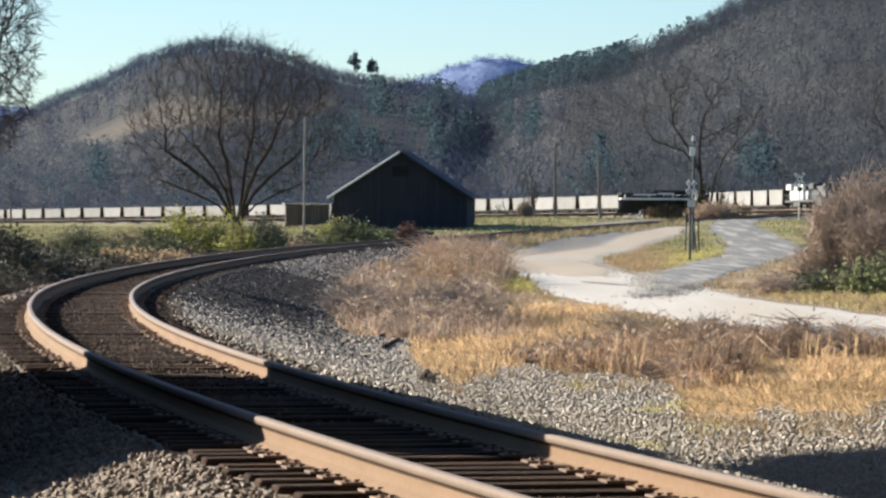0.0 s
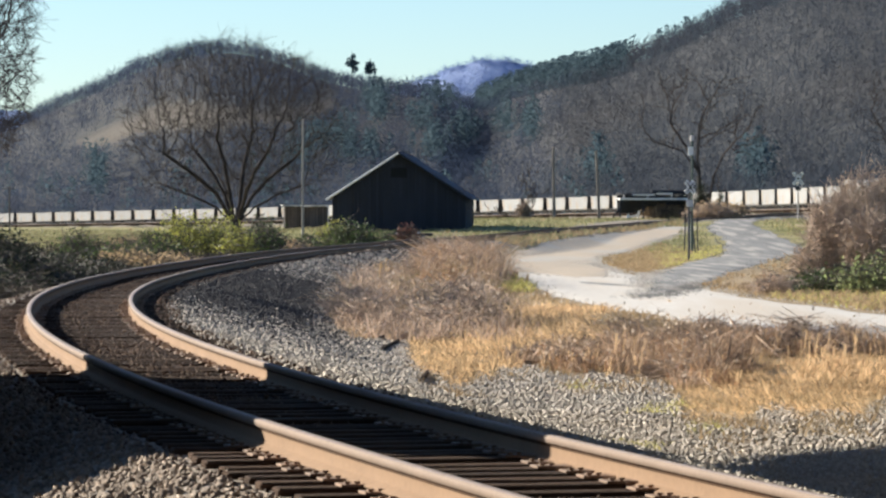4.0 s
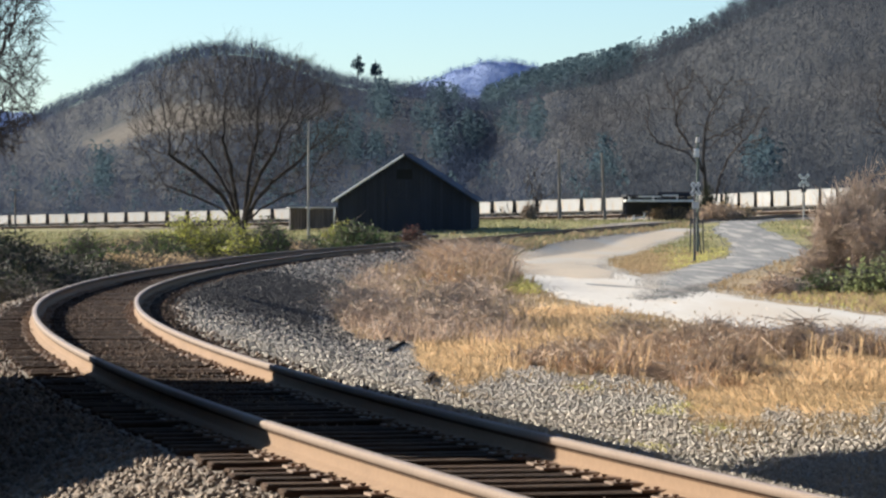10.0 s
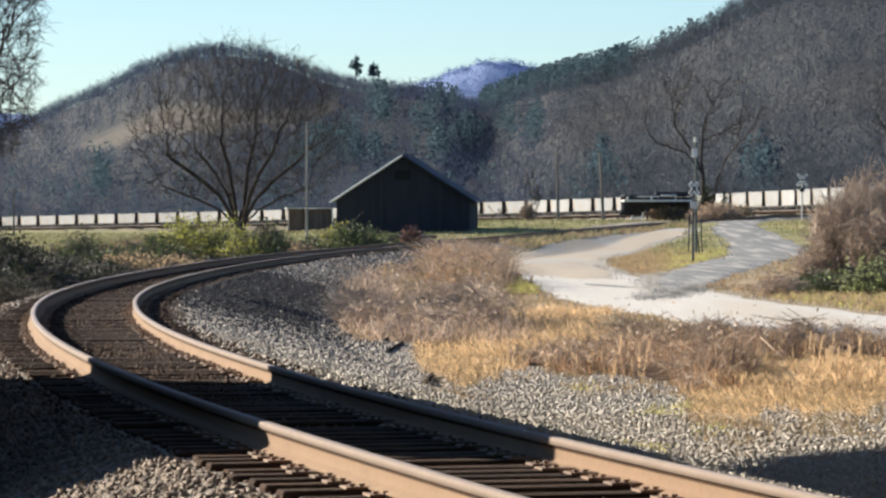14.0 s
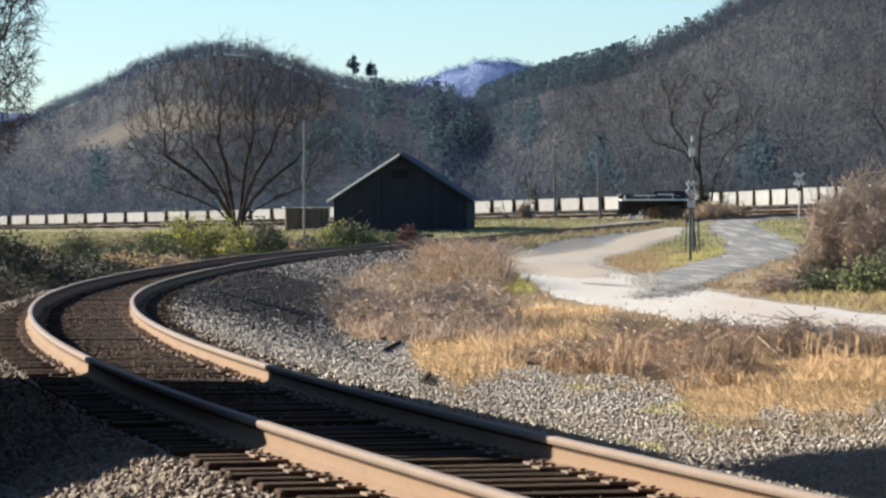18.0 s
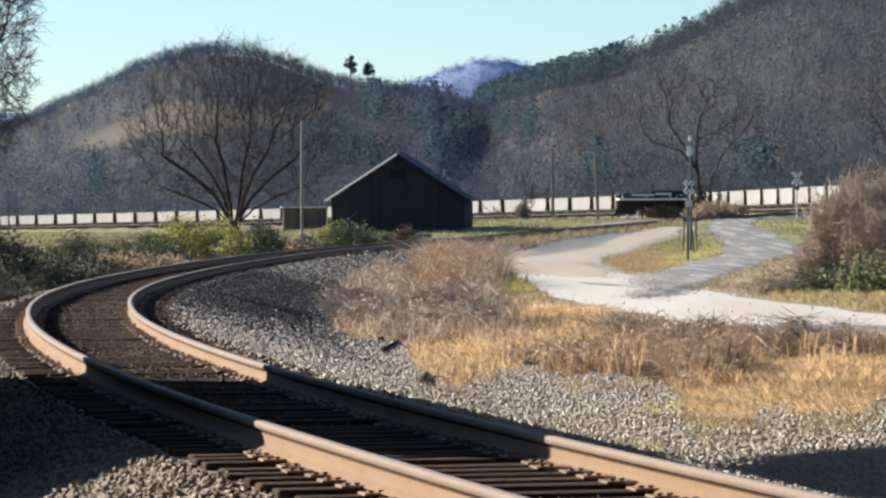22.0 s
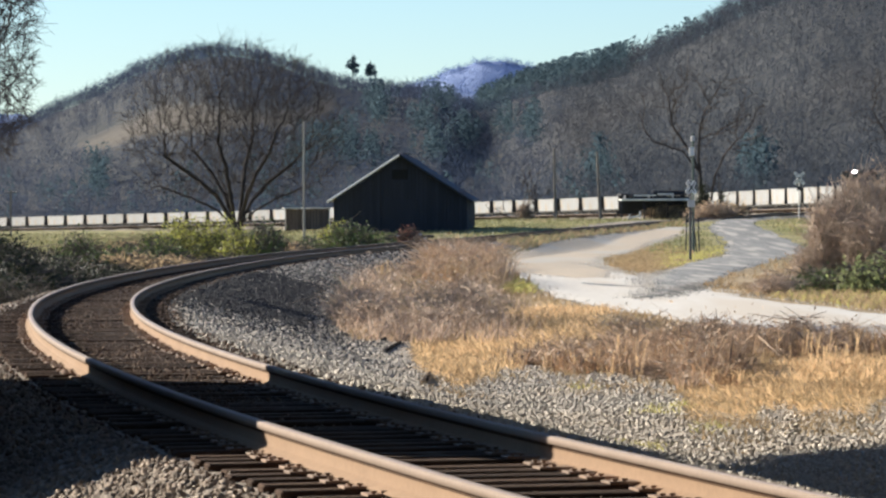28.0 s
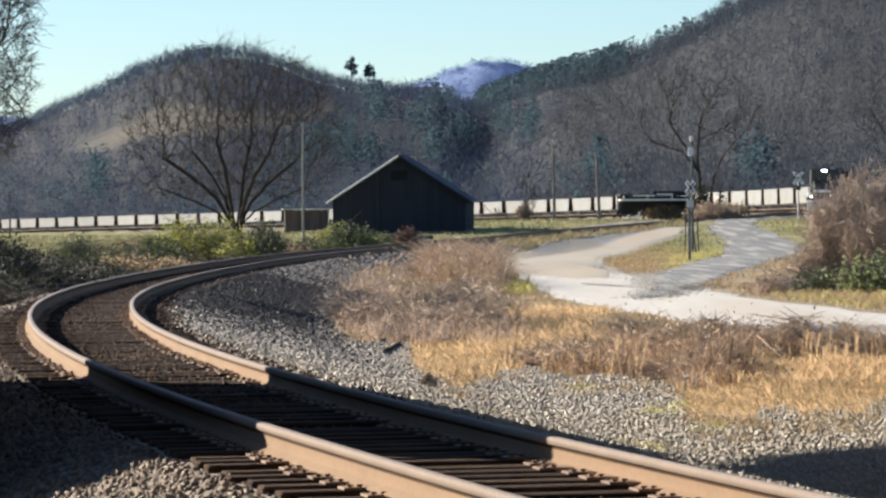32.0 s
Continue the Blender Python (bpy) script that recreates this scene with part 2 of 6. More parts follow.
# the meadow cut into the left-hand hill: bearing, and the rise of its upper and lower edge
MEADOW_U = [-0.0895, -0.0843, -0.0808, -0.0739, -0.0669, -0.0572, -0.0475, -0.035, -0.0252]
MEADOW_TOP = [0.0176, 0.0197, 0.0214, 0.0245, 0.0277, 0.0272, 0.0257, 0.0264, 0.0292]
MEADOW_LOW = [0.0172, 0.0167, 0.0176, 0.0198, 0.0210, 0.0214, 0.0222, 0.0228, 0.0262]

# ---- ground: one sheet to the horizon ----
def ground_sheet():
    us = np.concatenate([[-40, -15, -6, -3, -1.6, -0.9, -0.5, -0.3, -0.22, -0.17], np.linspace(-0.14, 0.14, 240), [0.17, 0.22, 0.3, 0.5, 0.9, 1.6, 3, 6, 15, 40]])
    ys = np.concatenate([[-400, -150, -60, -25, -8, 0, 4, 6.5], np.geomspace(8, 4700, 440)])
    U, Y = np.meshgrid(us, ys)
    Wd = np.maximum(Y, 12.0)
    X = np.clip(U * Wd, -2600, 2600)
    Z = land(X, Y)
    nj, ni = U.shape
    idx = np.arange(nj * ni).reshape(nj, ni)
    F = np.stack([idx[:-1, :-1], idx[:-1, 1:], idx[1:, 1:], idx[1:, :-1]], -1).reshape(-1, 4)
    me = mesh_np("ground", np.stack([X, Y, Z], -1).reshape(-1, 3), F)
    # kinds of ground: stones, green grass, dry grass, the rest is leaf litter
    d = off_track(X, Y)
    stones = step(0.35, -0.25, growth(X, Y) + 0.15 * np.sin(Y * 0.9 + X * 2)) * step(-4.6, -3.4, d) * (Y < 700)
    df = np.abs(X - np.interp(Y, FY, FX)) / np.sqrt(1 + np.interp(Y, FY, FS) ** 2)
    stones = np.maximum(stones, (df < 4.5) * (Y > 312) * (Y < 1800))
    a = ridge_at(X / np.maximum(Y, 50))[0]
    field = step(a + 40, a - 10, Y)
    u = X / np.maximum(Y, 50)
    v = (Z - EYE_Z) / np.maximum(Y, 50)
    top, low = np.interp(u, MEADOW_U, MEADOW_TOP), np.interp(u, MEADOW_U, MEADOW_LOW)
    clearing = 0.17 * step(-0.0006, 0.0006, top - v) * step(-0.0014, 0.0006, v - low) * step(-0.0905, -0.088, u) * step(-0.0245, -0.027, u) * (Y > 1200)
    green = np.clip(field * (step(140, 300, Y) + step(-2, -8, d)) , 0, 1)
    dry = np.clip(field * (1 - green * 0.7) + clearing, 0, 1)
    at = me.color_attributes.new("cover", "FLOAT_COLOR", "POINT")
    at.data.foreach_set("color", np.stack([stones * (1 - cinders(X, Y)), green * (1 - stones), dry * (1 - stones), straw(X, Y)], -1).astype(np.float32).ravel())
    m = bpy.data.materials.new("ground_cover")
    m.use_nodes = True
    n, l = m.node_tree.nodes, m.node_tree.links
    b = n["Principled BSDF"]
    b.inputs["Roughness"].default_value, b.inputs["Specular IOR Level"].default_value = 0.95, 0.2
    co, cv, sp = n.new("ShaderNodeTexCoord"), n.new("ShaderNodeVertexColor"), n.new("ShaderNodeSeparateColor")
    cv.layer_name = "cover"
    l.new(cv.outputs[0], sp.inputs[0])

    def noisy(scale, detail, c0, c1, lo=0.35, hi=0.65):
        t, r = n.new("ShaderNodeTexNoise"), n.new("ShaderNodeValToRGB")
        t.inputs["Scale"].default_value, t.inputs["Detail"].default_value = scale, detail
        l.new(co.outputs["Object"], t.inputs["Vector"])
        l.new(t.outputs[0], r.inputs[0])
        r.color_ramp.elements[0].position, r.color_ramp.elements[1].position = lo, hi
        r.color_ramp.elements[0].color, r.color_ramp.elements[1].color = (*c0, 1), (*c1, 1)
        return r.outputs[0]

    def over(fac, low, high):
        x = n.new("ShaderNodeMix")
        x.data_type = "RGBA"
        l.new(fac, x.inputs[0])
        l.new(low, x.inputs[6])
        l.new(high, x.inputs[7])
        return x.outputs[2]

    # The litter tone leans blue for the haze over the hillsides.
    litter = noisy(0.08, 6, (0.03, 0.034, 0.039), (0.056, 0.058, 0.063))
    dry_c = noisy(0.7, 6, (0.26, 0.19, 0.11), (0.46, 0.35, 0.21))
    green_c = noisy(0.12, 6, (0.19, 0.19, 0.06), (0.38, 0.33, 0.14))
    stone_c = noisy(14, 4, (0.20, 0.17, 0.14), (0.42, 0.36, 0.29), 0.3, 0.7)
    c = over(sp.outputs[2], litter, dry_c)
    c = over(sp.outputs[1], c, green_c)
    c = over(sp.outputs[0], c, stone_c)
    c = over(cv.outputs[1], c, noisy(2.5, 6, (0.34, 0.26, 0.16), (0.58, 0.45, 0.28)))
    l.new(c, b.inputs["Base Color"])
    t, bp = n.new("ShaderNodeTexNoise"), n.new("ShaderNodeBump")
    t.inputs["Scale"].default_value, t.inputs["Detail"].default_value = 18, 5
    l.new(co.outputs["Object"], t.inputs["Vector"])
    bp.inputs["Strength"].default_value, bp.inputs["Distance"].default_value = 0.8, 0.06
    l.new(t.outputs[0], bp.inputs["Height"])
    l.new(bp.outputs[0], b.inputs["Normal"])
    ob = link("ground", me, m, smooth=True)
    return tagged(ob, "valley ground of dry grass, pasture and wooded hillsides", "ground", kind="structure")


# ---- near track ----
RUST = mat("rail_rust", (0.255, 0.164, 0.096), 0.9, spec=0.2, dark=(0.195, 0.123, 0.071), scale=1.2, fine=25, bump=0.15, bump_scale=80)
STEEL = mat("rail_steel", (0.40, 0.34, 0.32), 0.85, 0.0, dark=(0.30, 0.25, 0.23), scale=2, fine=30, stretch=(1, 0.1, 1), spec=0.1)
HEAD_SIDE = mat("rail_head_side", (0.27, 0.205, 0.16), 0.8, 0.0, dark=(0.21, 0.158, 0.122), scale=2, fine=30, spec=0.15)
# Dark stone colour that paints the tree shadow on the ballast.
SHADOW_STONE = mat("shadow_stone", (0.075, 0.073, 0.075), 0.95, dark=(0.03, 0.029, 0.031), scale=3, fine=25, spread=0.5, spec=0.2)
# Dark band on the upper web paints the shadow under the rail head.
HEAD_SHADE = mat("rail_head_shade", (0.10, 0.055, 0.03), 0.95, dark=(0.05, 0.03, 0.018), scale=2, fine=30, spec=0.1)
TIE = mat("tie_wood", (0.088, 0.053, 0.034), 0.95, spec=0.1, dark=(0.024, 0.016, 0.011), scale=3, fine=30, bump=0.6, bump_scale=40, stretch=(0.25, 3, 1), spread=0.35, whole=True)
PLATE = mat("plate_rust", (0.30, 0.19, 0.115), 0.8, dark=(0.12, 0.07, 0.04), scale=8, fine=60, spread=0.3, whole=True)
STONE = mat("ballast_stone", (0.49, 0.445, 0.39), 0.9, dark=(0.37, 0.335, 0.29), scale=3, fine=25, spread=0.24, third=(0.44, 0.385, 0.32), third_scale=0.5)
MID_STONE = mat("brown_stone", (0.32, 0.255, 0.20), 0.9, dark=(0.15, 0.118, 0.092), scale=3, fine=25, spread=0.4)
DARK_STONE = mat("stained_stone", (0.125, 0.074, 0.046), 0.9, dark=(0.04, 0.024, 0.016), scale=3, fine=25, spread=0.5)


def track_frame(s_y):
    """Centre, right-hand normal and way of the near track at distance y ahead."""
    x, k = np.interp(s_y, NY, NX), np.interp(s_y, NY, NS)
    g = math.hypot(1, k)
    return Vector((x, s_y, float(near_z(s_y)))), Vector((1 / g, -k / g, 0)), Vector((k / g, 1 / g, 0))


def near_track():
    track = thing("railway_track", "single railway track with rusty rails on dark wooden ties", "railway track", kind="structure")
    prof = [(-0.075, -0.18), (-0.075, -0.168), (-0.022, -0.148), (-0.009, -0.13), (-0.009, -0.072), (-0.009, -0.052), (-0.035, -0.046), (-0.037, -0.012), (-0.030, -0.001), (-0.012, 0.0),
            (0.012, 0.0), (0.030, -0.001), (0.037, -0.012), (0.035, -0.046), (0.009, -0.052), (0.009, -0.072), (0.009, -0.13), (0.022, -0.148), (0.075, -0.168), (0.075, -0.18)]
    ys = np.concatenate([np.arange(-50, 12, 3.0), np.arange(12, 130, 0.5), np.arange(130, 562, 3.0)])
    for side, lift in ((-0.755, 0.0125), (0.755, -0.0125)):
        V = []
        for y in ys:
            c, nrm, _ = track_frame(y)
            V += [tuple(c + nrm * (side + px) + Vector((0, 0, pz + lift))) for px, pz in prof]
        k = len(prof)
        F = [(j * k + i, j * k + (i + 1) % k, (j + 1) * k + (i + 1) % k, (j + 1) * k + i) for j in range(len(ys) - 1) for i in range(k)]
        me = mesh_np("rail", V, F)
        me.materials.append(RUST)
        me.materials.append(STEEL)
        me.materials.append(HEAD_SIDE)
        me.materials.append(HEAD_SHADE)
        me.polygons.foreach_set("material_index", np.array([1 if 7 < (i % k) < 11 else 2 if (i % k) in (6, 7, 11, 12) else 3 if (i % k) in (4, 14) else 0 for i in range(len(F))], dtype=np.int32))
        part("rail", me, RUST, track, "rust-brown steel rail with a polished head")
    return track


def ties_of(track):
    tie = box(-1.3, -0.115, -0.36, 1.3, 0.115, -0.18, 0.012)
    bmesh.ops.subdivide_edges(tie, edges=[e for e in tie.edges if e.calc_length() > 1], cuts=3)
    for v in tie.verts:
        v.co += Vector((0, noise.noise(v.co * 3.1) * 0.02, noise.noise(v.co * 2.3 + Vector((5, 0, 0))) * 0.012))
    tie_me = bpy.data.meshes.new("tie")
    tie.to_mesh(tie_me)
    tie_me.materials.append(TIE)
    plate = box(-0.19, -0.10, -0.179, 0.19, 0.10, -0.163, 0.004)
    for sx in (-0.15, -0.095, 0.095, 0.15):
        for sy in ((-0.055,) if sx < 0 else (0.055,)):
            rod((sx, sy, -0.17), (sx, sy, -0.15), 0.010, 0.012, 6, plate)
            box(sx - 0.017, sy - 0.014, -0.156, sx + 0.017, sy + 0.014, -0.146, 0.0, plate)
    # rail anchor gripping the rail foot beside the tie
    box(-0.09, 0.118, -0.20, 0.09, 0.132, -0.168, 0.003, plate)
    plate_me = bpy.data.meshes.new("tie_plate")
    plate.to_mesh(plate_me)
    plate_me.materials.append(PLATE)
    y, i, rest = -14.0, 0, []
    while y < 560:
        c, nrm, way = track_frame(y)
        turn = math.degrees(math.atan2(nrm.y, nrm.x)) + rng.normal(0, 0.5)
        m = pose(c.x + rng.normal(0, 0.02), c.y, c.z + rng.normal(0, 0.006), 0, 0, turn)
        if i < 300:
            t = new("tie", tie_me)
            t.parent, t.matrix_basis = track, m
            if y < 92:
                for side in (-0.755, 0.755):
                    p = new("tie_plate", plate_me)
                    p.parent, p.matrix_basis = t, pose(side, 0, 0, 0, 0, 0 if side < 0 else 180)
        else:
            rest.append(m)
        i += 1
        y += 0.495 * way.y
    V = np.array([[v.co[:] for v in tie_me.vertices]])[0]
    Q = np.array([[*p.vertices] for p in tie_me.polygons if len(p.vertices) == 4])
    allv = np.concatenate([V @ np.array(m.to_3x3()).T + np.array(m.translation) for m in rest])
    allf = np.concatenate([Q + k * len(V) for k in range(len(rest))])
    tagged(part("distant_ties", mesh_np("distant_ties", allv, allf), TIE, track), kind="stuff")


def stones_mesh(name, x, y, z, size):
    """Angular stones, five corners each."""
    n = len(x)
    base = np.array([[1, 0, 0], [-0.5, 0.87, 0], [-0.5, -0.87, 0], [0, 0, 0.8], [0, 0, -0.8]], float)
    F = np.array([[0, 1, 3], [1, 2, 3], [2, 0, 3], [1, 0, 4], [2, 1, 4], [0, 2, 4]])
    P = base[None] * rng.uniform(0.65, 1.3, (n, 5, 1)) * size[:, None, None] + rng.normal(0, 0.12, (n, 5, 3)) * size[:, None, None]
    q = rng.normal(size=(n, 4))
    q /= np.linalg.norm(q, axis=1)[:, None]
    w, a, b, c = q.T
    R = np.stack([np.stack([1 - 2 * (b * b + c * c), 2 * (a * b - c * w), 2 * (a * c + b * w)], -1),
                  np.stack([2 * (a * b + c * w), 1 - 2 * (a * a + c * c), 2 * (b * c - a * w)], -1),
                  np.stack([2 * (a * c - b * w), 2 * (b * c + a * w), 1 - 2 * (a * a + b * b)], -1)], -2)
    P = np.einsum("nij,nkj->nki", R, P) + np.stack([x, y, z], -1)[:, None]
    return mesh_np(name, P.reshape(-1, 3), (np.arange(n)[:, None, None] * 5 + F[None]).reshape(-1, 3))


def ballast():
    X, Y = [], []
    for y0, y1, dens in ((20.5, 26, 520), (26, 36, 430), (36, 50, 320), (50, 70, 200), (70, 120, 75), (120, 210, 34)):
        right = 9.5 if y0 < 50 else 8.0 if y0 < 70 else 5.0
        n = int((y1 - y0) * (right + 4.2) * dens)
        y = rng.uniform(y0, y1, n)
        d = rng.uniform(-4.2, right, n)
        k = np.interp(y, NY, NS)
        x = np.interp(y, NY, NX) + d * np.sqrt(1 + k * k)
        keep = (growth(x, y) < 0.25 - rng.exponential(0.25, n)) & (np.abs(x) < np.maximum(0.117 * y, 2.0)) & (np.abs(np.abs(d) - 0.755) > np.where(rng.random(n) < 0.85, 0.27, 0.17))
        # fewer stones lie on the ties between the rails
        keep &= (np.abs(d) > 1.35) | (rng.random(n) < np.where(d < -1.0, 0.35, 1.0) * np.interp(y, [26, 36, 60], [0.45, 0.6, 0.6]))
        X.append(x[keep])
        Y.append(y[keep])
    x, y = np.concatenate(X), np.concatenate(Y)
    size = rng.uniform(0.0, 1.0, len(x)) ** 1.5 * 0.026 + 0.014
    size = size * np.interp(y, [20, 60, 110, 200], [1.0, 1.05, 1.3, 2.0])
    z = land(x, y) + size * rng.uniform(-0.4, 0.35, len(x))
    inner = np.abs(off_track(x, y)) < rng.uniform(1.15, 1.6, len(x))
    size = np.where(inner, size * 0.72, size)
    z = z + inner * np.interp(y, [29, 36, 120], [0.0, 0.03, 0.035]) * rng.uniform(0.0, 1.2, len(x))
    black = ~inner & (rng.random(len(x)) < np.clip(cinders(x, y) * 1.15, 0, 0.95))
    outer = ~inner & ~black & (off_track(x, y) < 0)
    for name, ok, m, label in (("blackened_ballast_stones", black, SHADOW_STONE, "ballast stones darkened as a shadow inside the curve"), ("ballast_stones", ~inner & ~outer & ~black, STONE, "grey crushed stone ballast along the railway track"),
                               ("brown_ballast_stones", outer, MID_STONE, "brownish crushed stone ballast outside the curve"),
                               ("dark_ballast_stones", inner, DARK_STONE, "rust-stained dark ballast between the rails")):
        ob = link(name, stones_mesh(name, x[ok], y[ok], z[ok], size[ok]), m)
        tagged(ob, label, "ballast", kind="stuff")


# Extra dark stones that thicken the painted shadow.
def shadow_bed():
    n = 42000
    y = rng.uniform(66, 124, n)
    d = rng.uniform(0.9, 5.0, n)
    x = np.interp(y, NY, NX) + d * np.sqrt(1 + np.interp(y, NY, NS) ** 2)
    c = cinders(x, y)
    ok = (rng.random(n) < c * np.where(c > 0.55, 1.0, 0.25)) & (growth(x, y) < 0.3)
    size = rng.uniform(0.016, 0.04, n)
    ob = link("cinders", stones_mesh("cinders", x[ok], y[ok], land(x[ok], y[ok]) + size[ok] * 0.3, size[ok]), SHADOW_STONE)
    tagged(ob, "dark stones painting a shadow on the ballast inside the curve", "cinders", kind="stuff")


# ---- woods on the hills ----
# Blue haze is mixed into the base colours, less on the nearer hill.
HAZE_BARK_NEAR = mat("hazed_wood_near_hill", (0.080, 0.092, 0.114), 0.95, dark=(0.044, 0.053, 0.070), scale=0.02, fine=0.06, amount=0.7, third=(0.072, 0.072, 0.080), third_scale=0.009, spread=0.05, thin=0.4, spec=0.1)
HAZE_BARK_FAR = mat("hazed_wood_far", (0.072, 0.092, 0.138), 0.95, dark=(0.040, 0.055, 0.092), scale=0.02, fine=0.06, amount=0.7, third=(0.066, 0.073, 0.102), third_scale=0.009, spread=0.05, thin=0.4, spec=0.1)
HAZE_PINE_FAR = mat("hazed_evergreen_far", (0.086, 0.124, 0.146), 0.95, dark=(0.054, 0.084, 0.106), scale=0.03, fine=0.2, spread=0.15, thin=0.5, spec=0.05)


def hill_spots(n, u0, u1, f0, f1):
    u = rng.uniform(u0, u1, n)
    a, c, h = ridge_at(u)
    f = rng.uniform(f0, f1, n)
    y = a + (c - a) * f
    return u, y, u * y, land(u * y, y)


def bare_woods(name, x, y, z, tall, twigs, wide=0.16, material=None):
    """Leafless trees: each a stem and a round crown of short twigs that point up and outwards."""
    n = len(x)
    tall = tall[:, None]
    v = rng.normal(size=(n, twigs, 3))
    v /= np.linalg.norm(v, axis=2)[:, :, None]
    far = rng.uniform(0.05, 1, (n, twigs, 1)) ** 0.45
    c = v * far * np.array([0.36, 0.36, 0.40])
    p = np.stack([x[:, None] + c[..., 0] * tall, y[:, None] + c[..., 1] * tall, z[:, None] + (0.58 + c[..., 2]) * tall], -1)
    d = v * np.array([0.8, 0.8, 0.5]) + rng.normal(0, 0.6, (n, twigs, 3)) + np.array([0, 0, 0.12])
    q = p + d * (rng.uniform(0.08, 0.2, (n, twigs)) * tall)[..., None]
    p[:, 0] = np.stack([x, y, z], -1)
    q[:, 0] = np.stack([x + 0.4, y, z + 0.5 * tall[:, 0]], -1)
    w = wide * rng.uniform(0.6, 1.5, (n, twigs)) * np.where(np.arange(twigs)[None] == 0, 0.8, 1.0)
    turn = rng.uniform(-1.3, 1.3, (n, twigs))
    side = np.stack([w * np.cos(turn), w * np.sin(turn), 0.3 * w * np.sin(5 * turn)], -1)
    V = np.stack([p - side, p + side, q + 0.3 * side, q - 0.3 * side], 2).reshape(-1, 3)
    F = np.arange(len(V)).reshape(-1, 4)
    return link(name, mesh_np(name, V, F), material or HAZE_BARK_FAR)


def evergreens(name, x, y, z, tall, tufts=95, material=None):
    """Evergreen trees as blunt ragged cones of tufts."""
    n = len(x)
    f = rng.uniform(0.02, 1.0, (n, tufts)) ** 1.1
    ang = rng.uniform(0, 2 * np.pi, (n, tufts))
    lump = 1 + 0.35 * np.sin(ang * 3 + f * 14 + rng.uniform(0, 6, (n, 1)))
    reach = 0.33 * tall[:, None] * lump * (1.03 - f) ** 0.6 * np.sqrt(rng.uniform(0.02, 1.05, (n, tufts)))
    p = np.stack([x[:, None] + reach * np.cos(ang), y[:, None] + reach * np.sin(ang), z[:, None] + f * tall[:, None]], -1).reshape(-1, 3)
    a = rng.normal(size=p.shape) * np.array([1, 1, 0.6])
    a /= np.linalg.norm(a, axis=1)[:, None]
    b = np.cross(a, rng.normal(size=p.shape))
    b /= np.linalg.norm(b, axis=1)[:, None] + 1e-9
    s = (0.052 * np.repeat(tall, tufts) * rng.uniform(0.5, 1.3, len(p)))[:, None]
    V = np.stack([p - a * s, p - b * s * 0.6, p + a * s, p + b * s * 0.6], 1).reshape(-1, 3)
    return link(name, mesh_np(name, V, np.arange(len(V)).reshape(-1, 4)), material or HAZE_PINE_FAR)


# stands of evergreens on the slopes: bearing, rise, breadth, height of the stand
STANDS = [(-0.0145, 0.0275, 0.0048, 0.0042), (-0.0260, 0.0200, 0.0070, 0.0026), (-0.0190, 0.0160, 0.0060, 0.0022), (0.0000, 0.0300, 0.0045, 0.0030), (0.0065, 0.0215, 0.0050, 0.0030), (0.0165, 0.0235, 0.0050, 0.0026),
          (0.0230, 0.0225, 0.0028, 0.0036), (-0.0040, 0.0240, 0.0040, 0.0022), (-0.0845, 0.0110, 0.0028, 0.0055), (-0.0020, 0.0170, 0.0040, 0.0025), (-0.0350, 0.0150, 0.0040, 0.0020),
          (0.0394, 0.0110, 0.0030, 0.0030), (0.0777, 0.0105, 0.0040, 0.0030)]


def spots_at(u, v):
    """Where on the hillside a spot of that bearing and rise lies."""
    a, c, h = ridge_at(u)
    f = np.linspace(0, 1, 40)[:, None]
    y = a + (c - a) * f
    r = (land(u * y, y) - EYE_Z) / y
    i = np.argmin(np.abs(r - v), axis=0)
    y = y[i, np.arange(len(u))] + rng.uniform(-12, 12, len(u))
    return u, y, u * y, land(u * y, y)


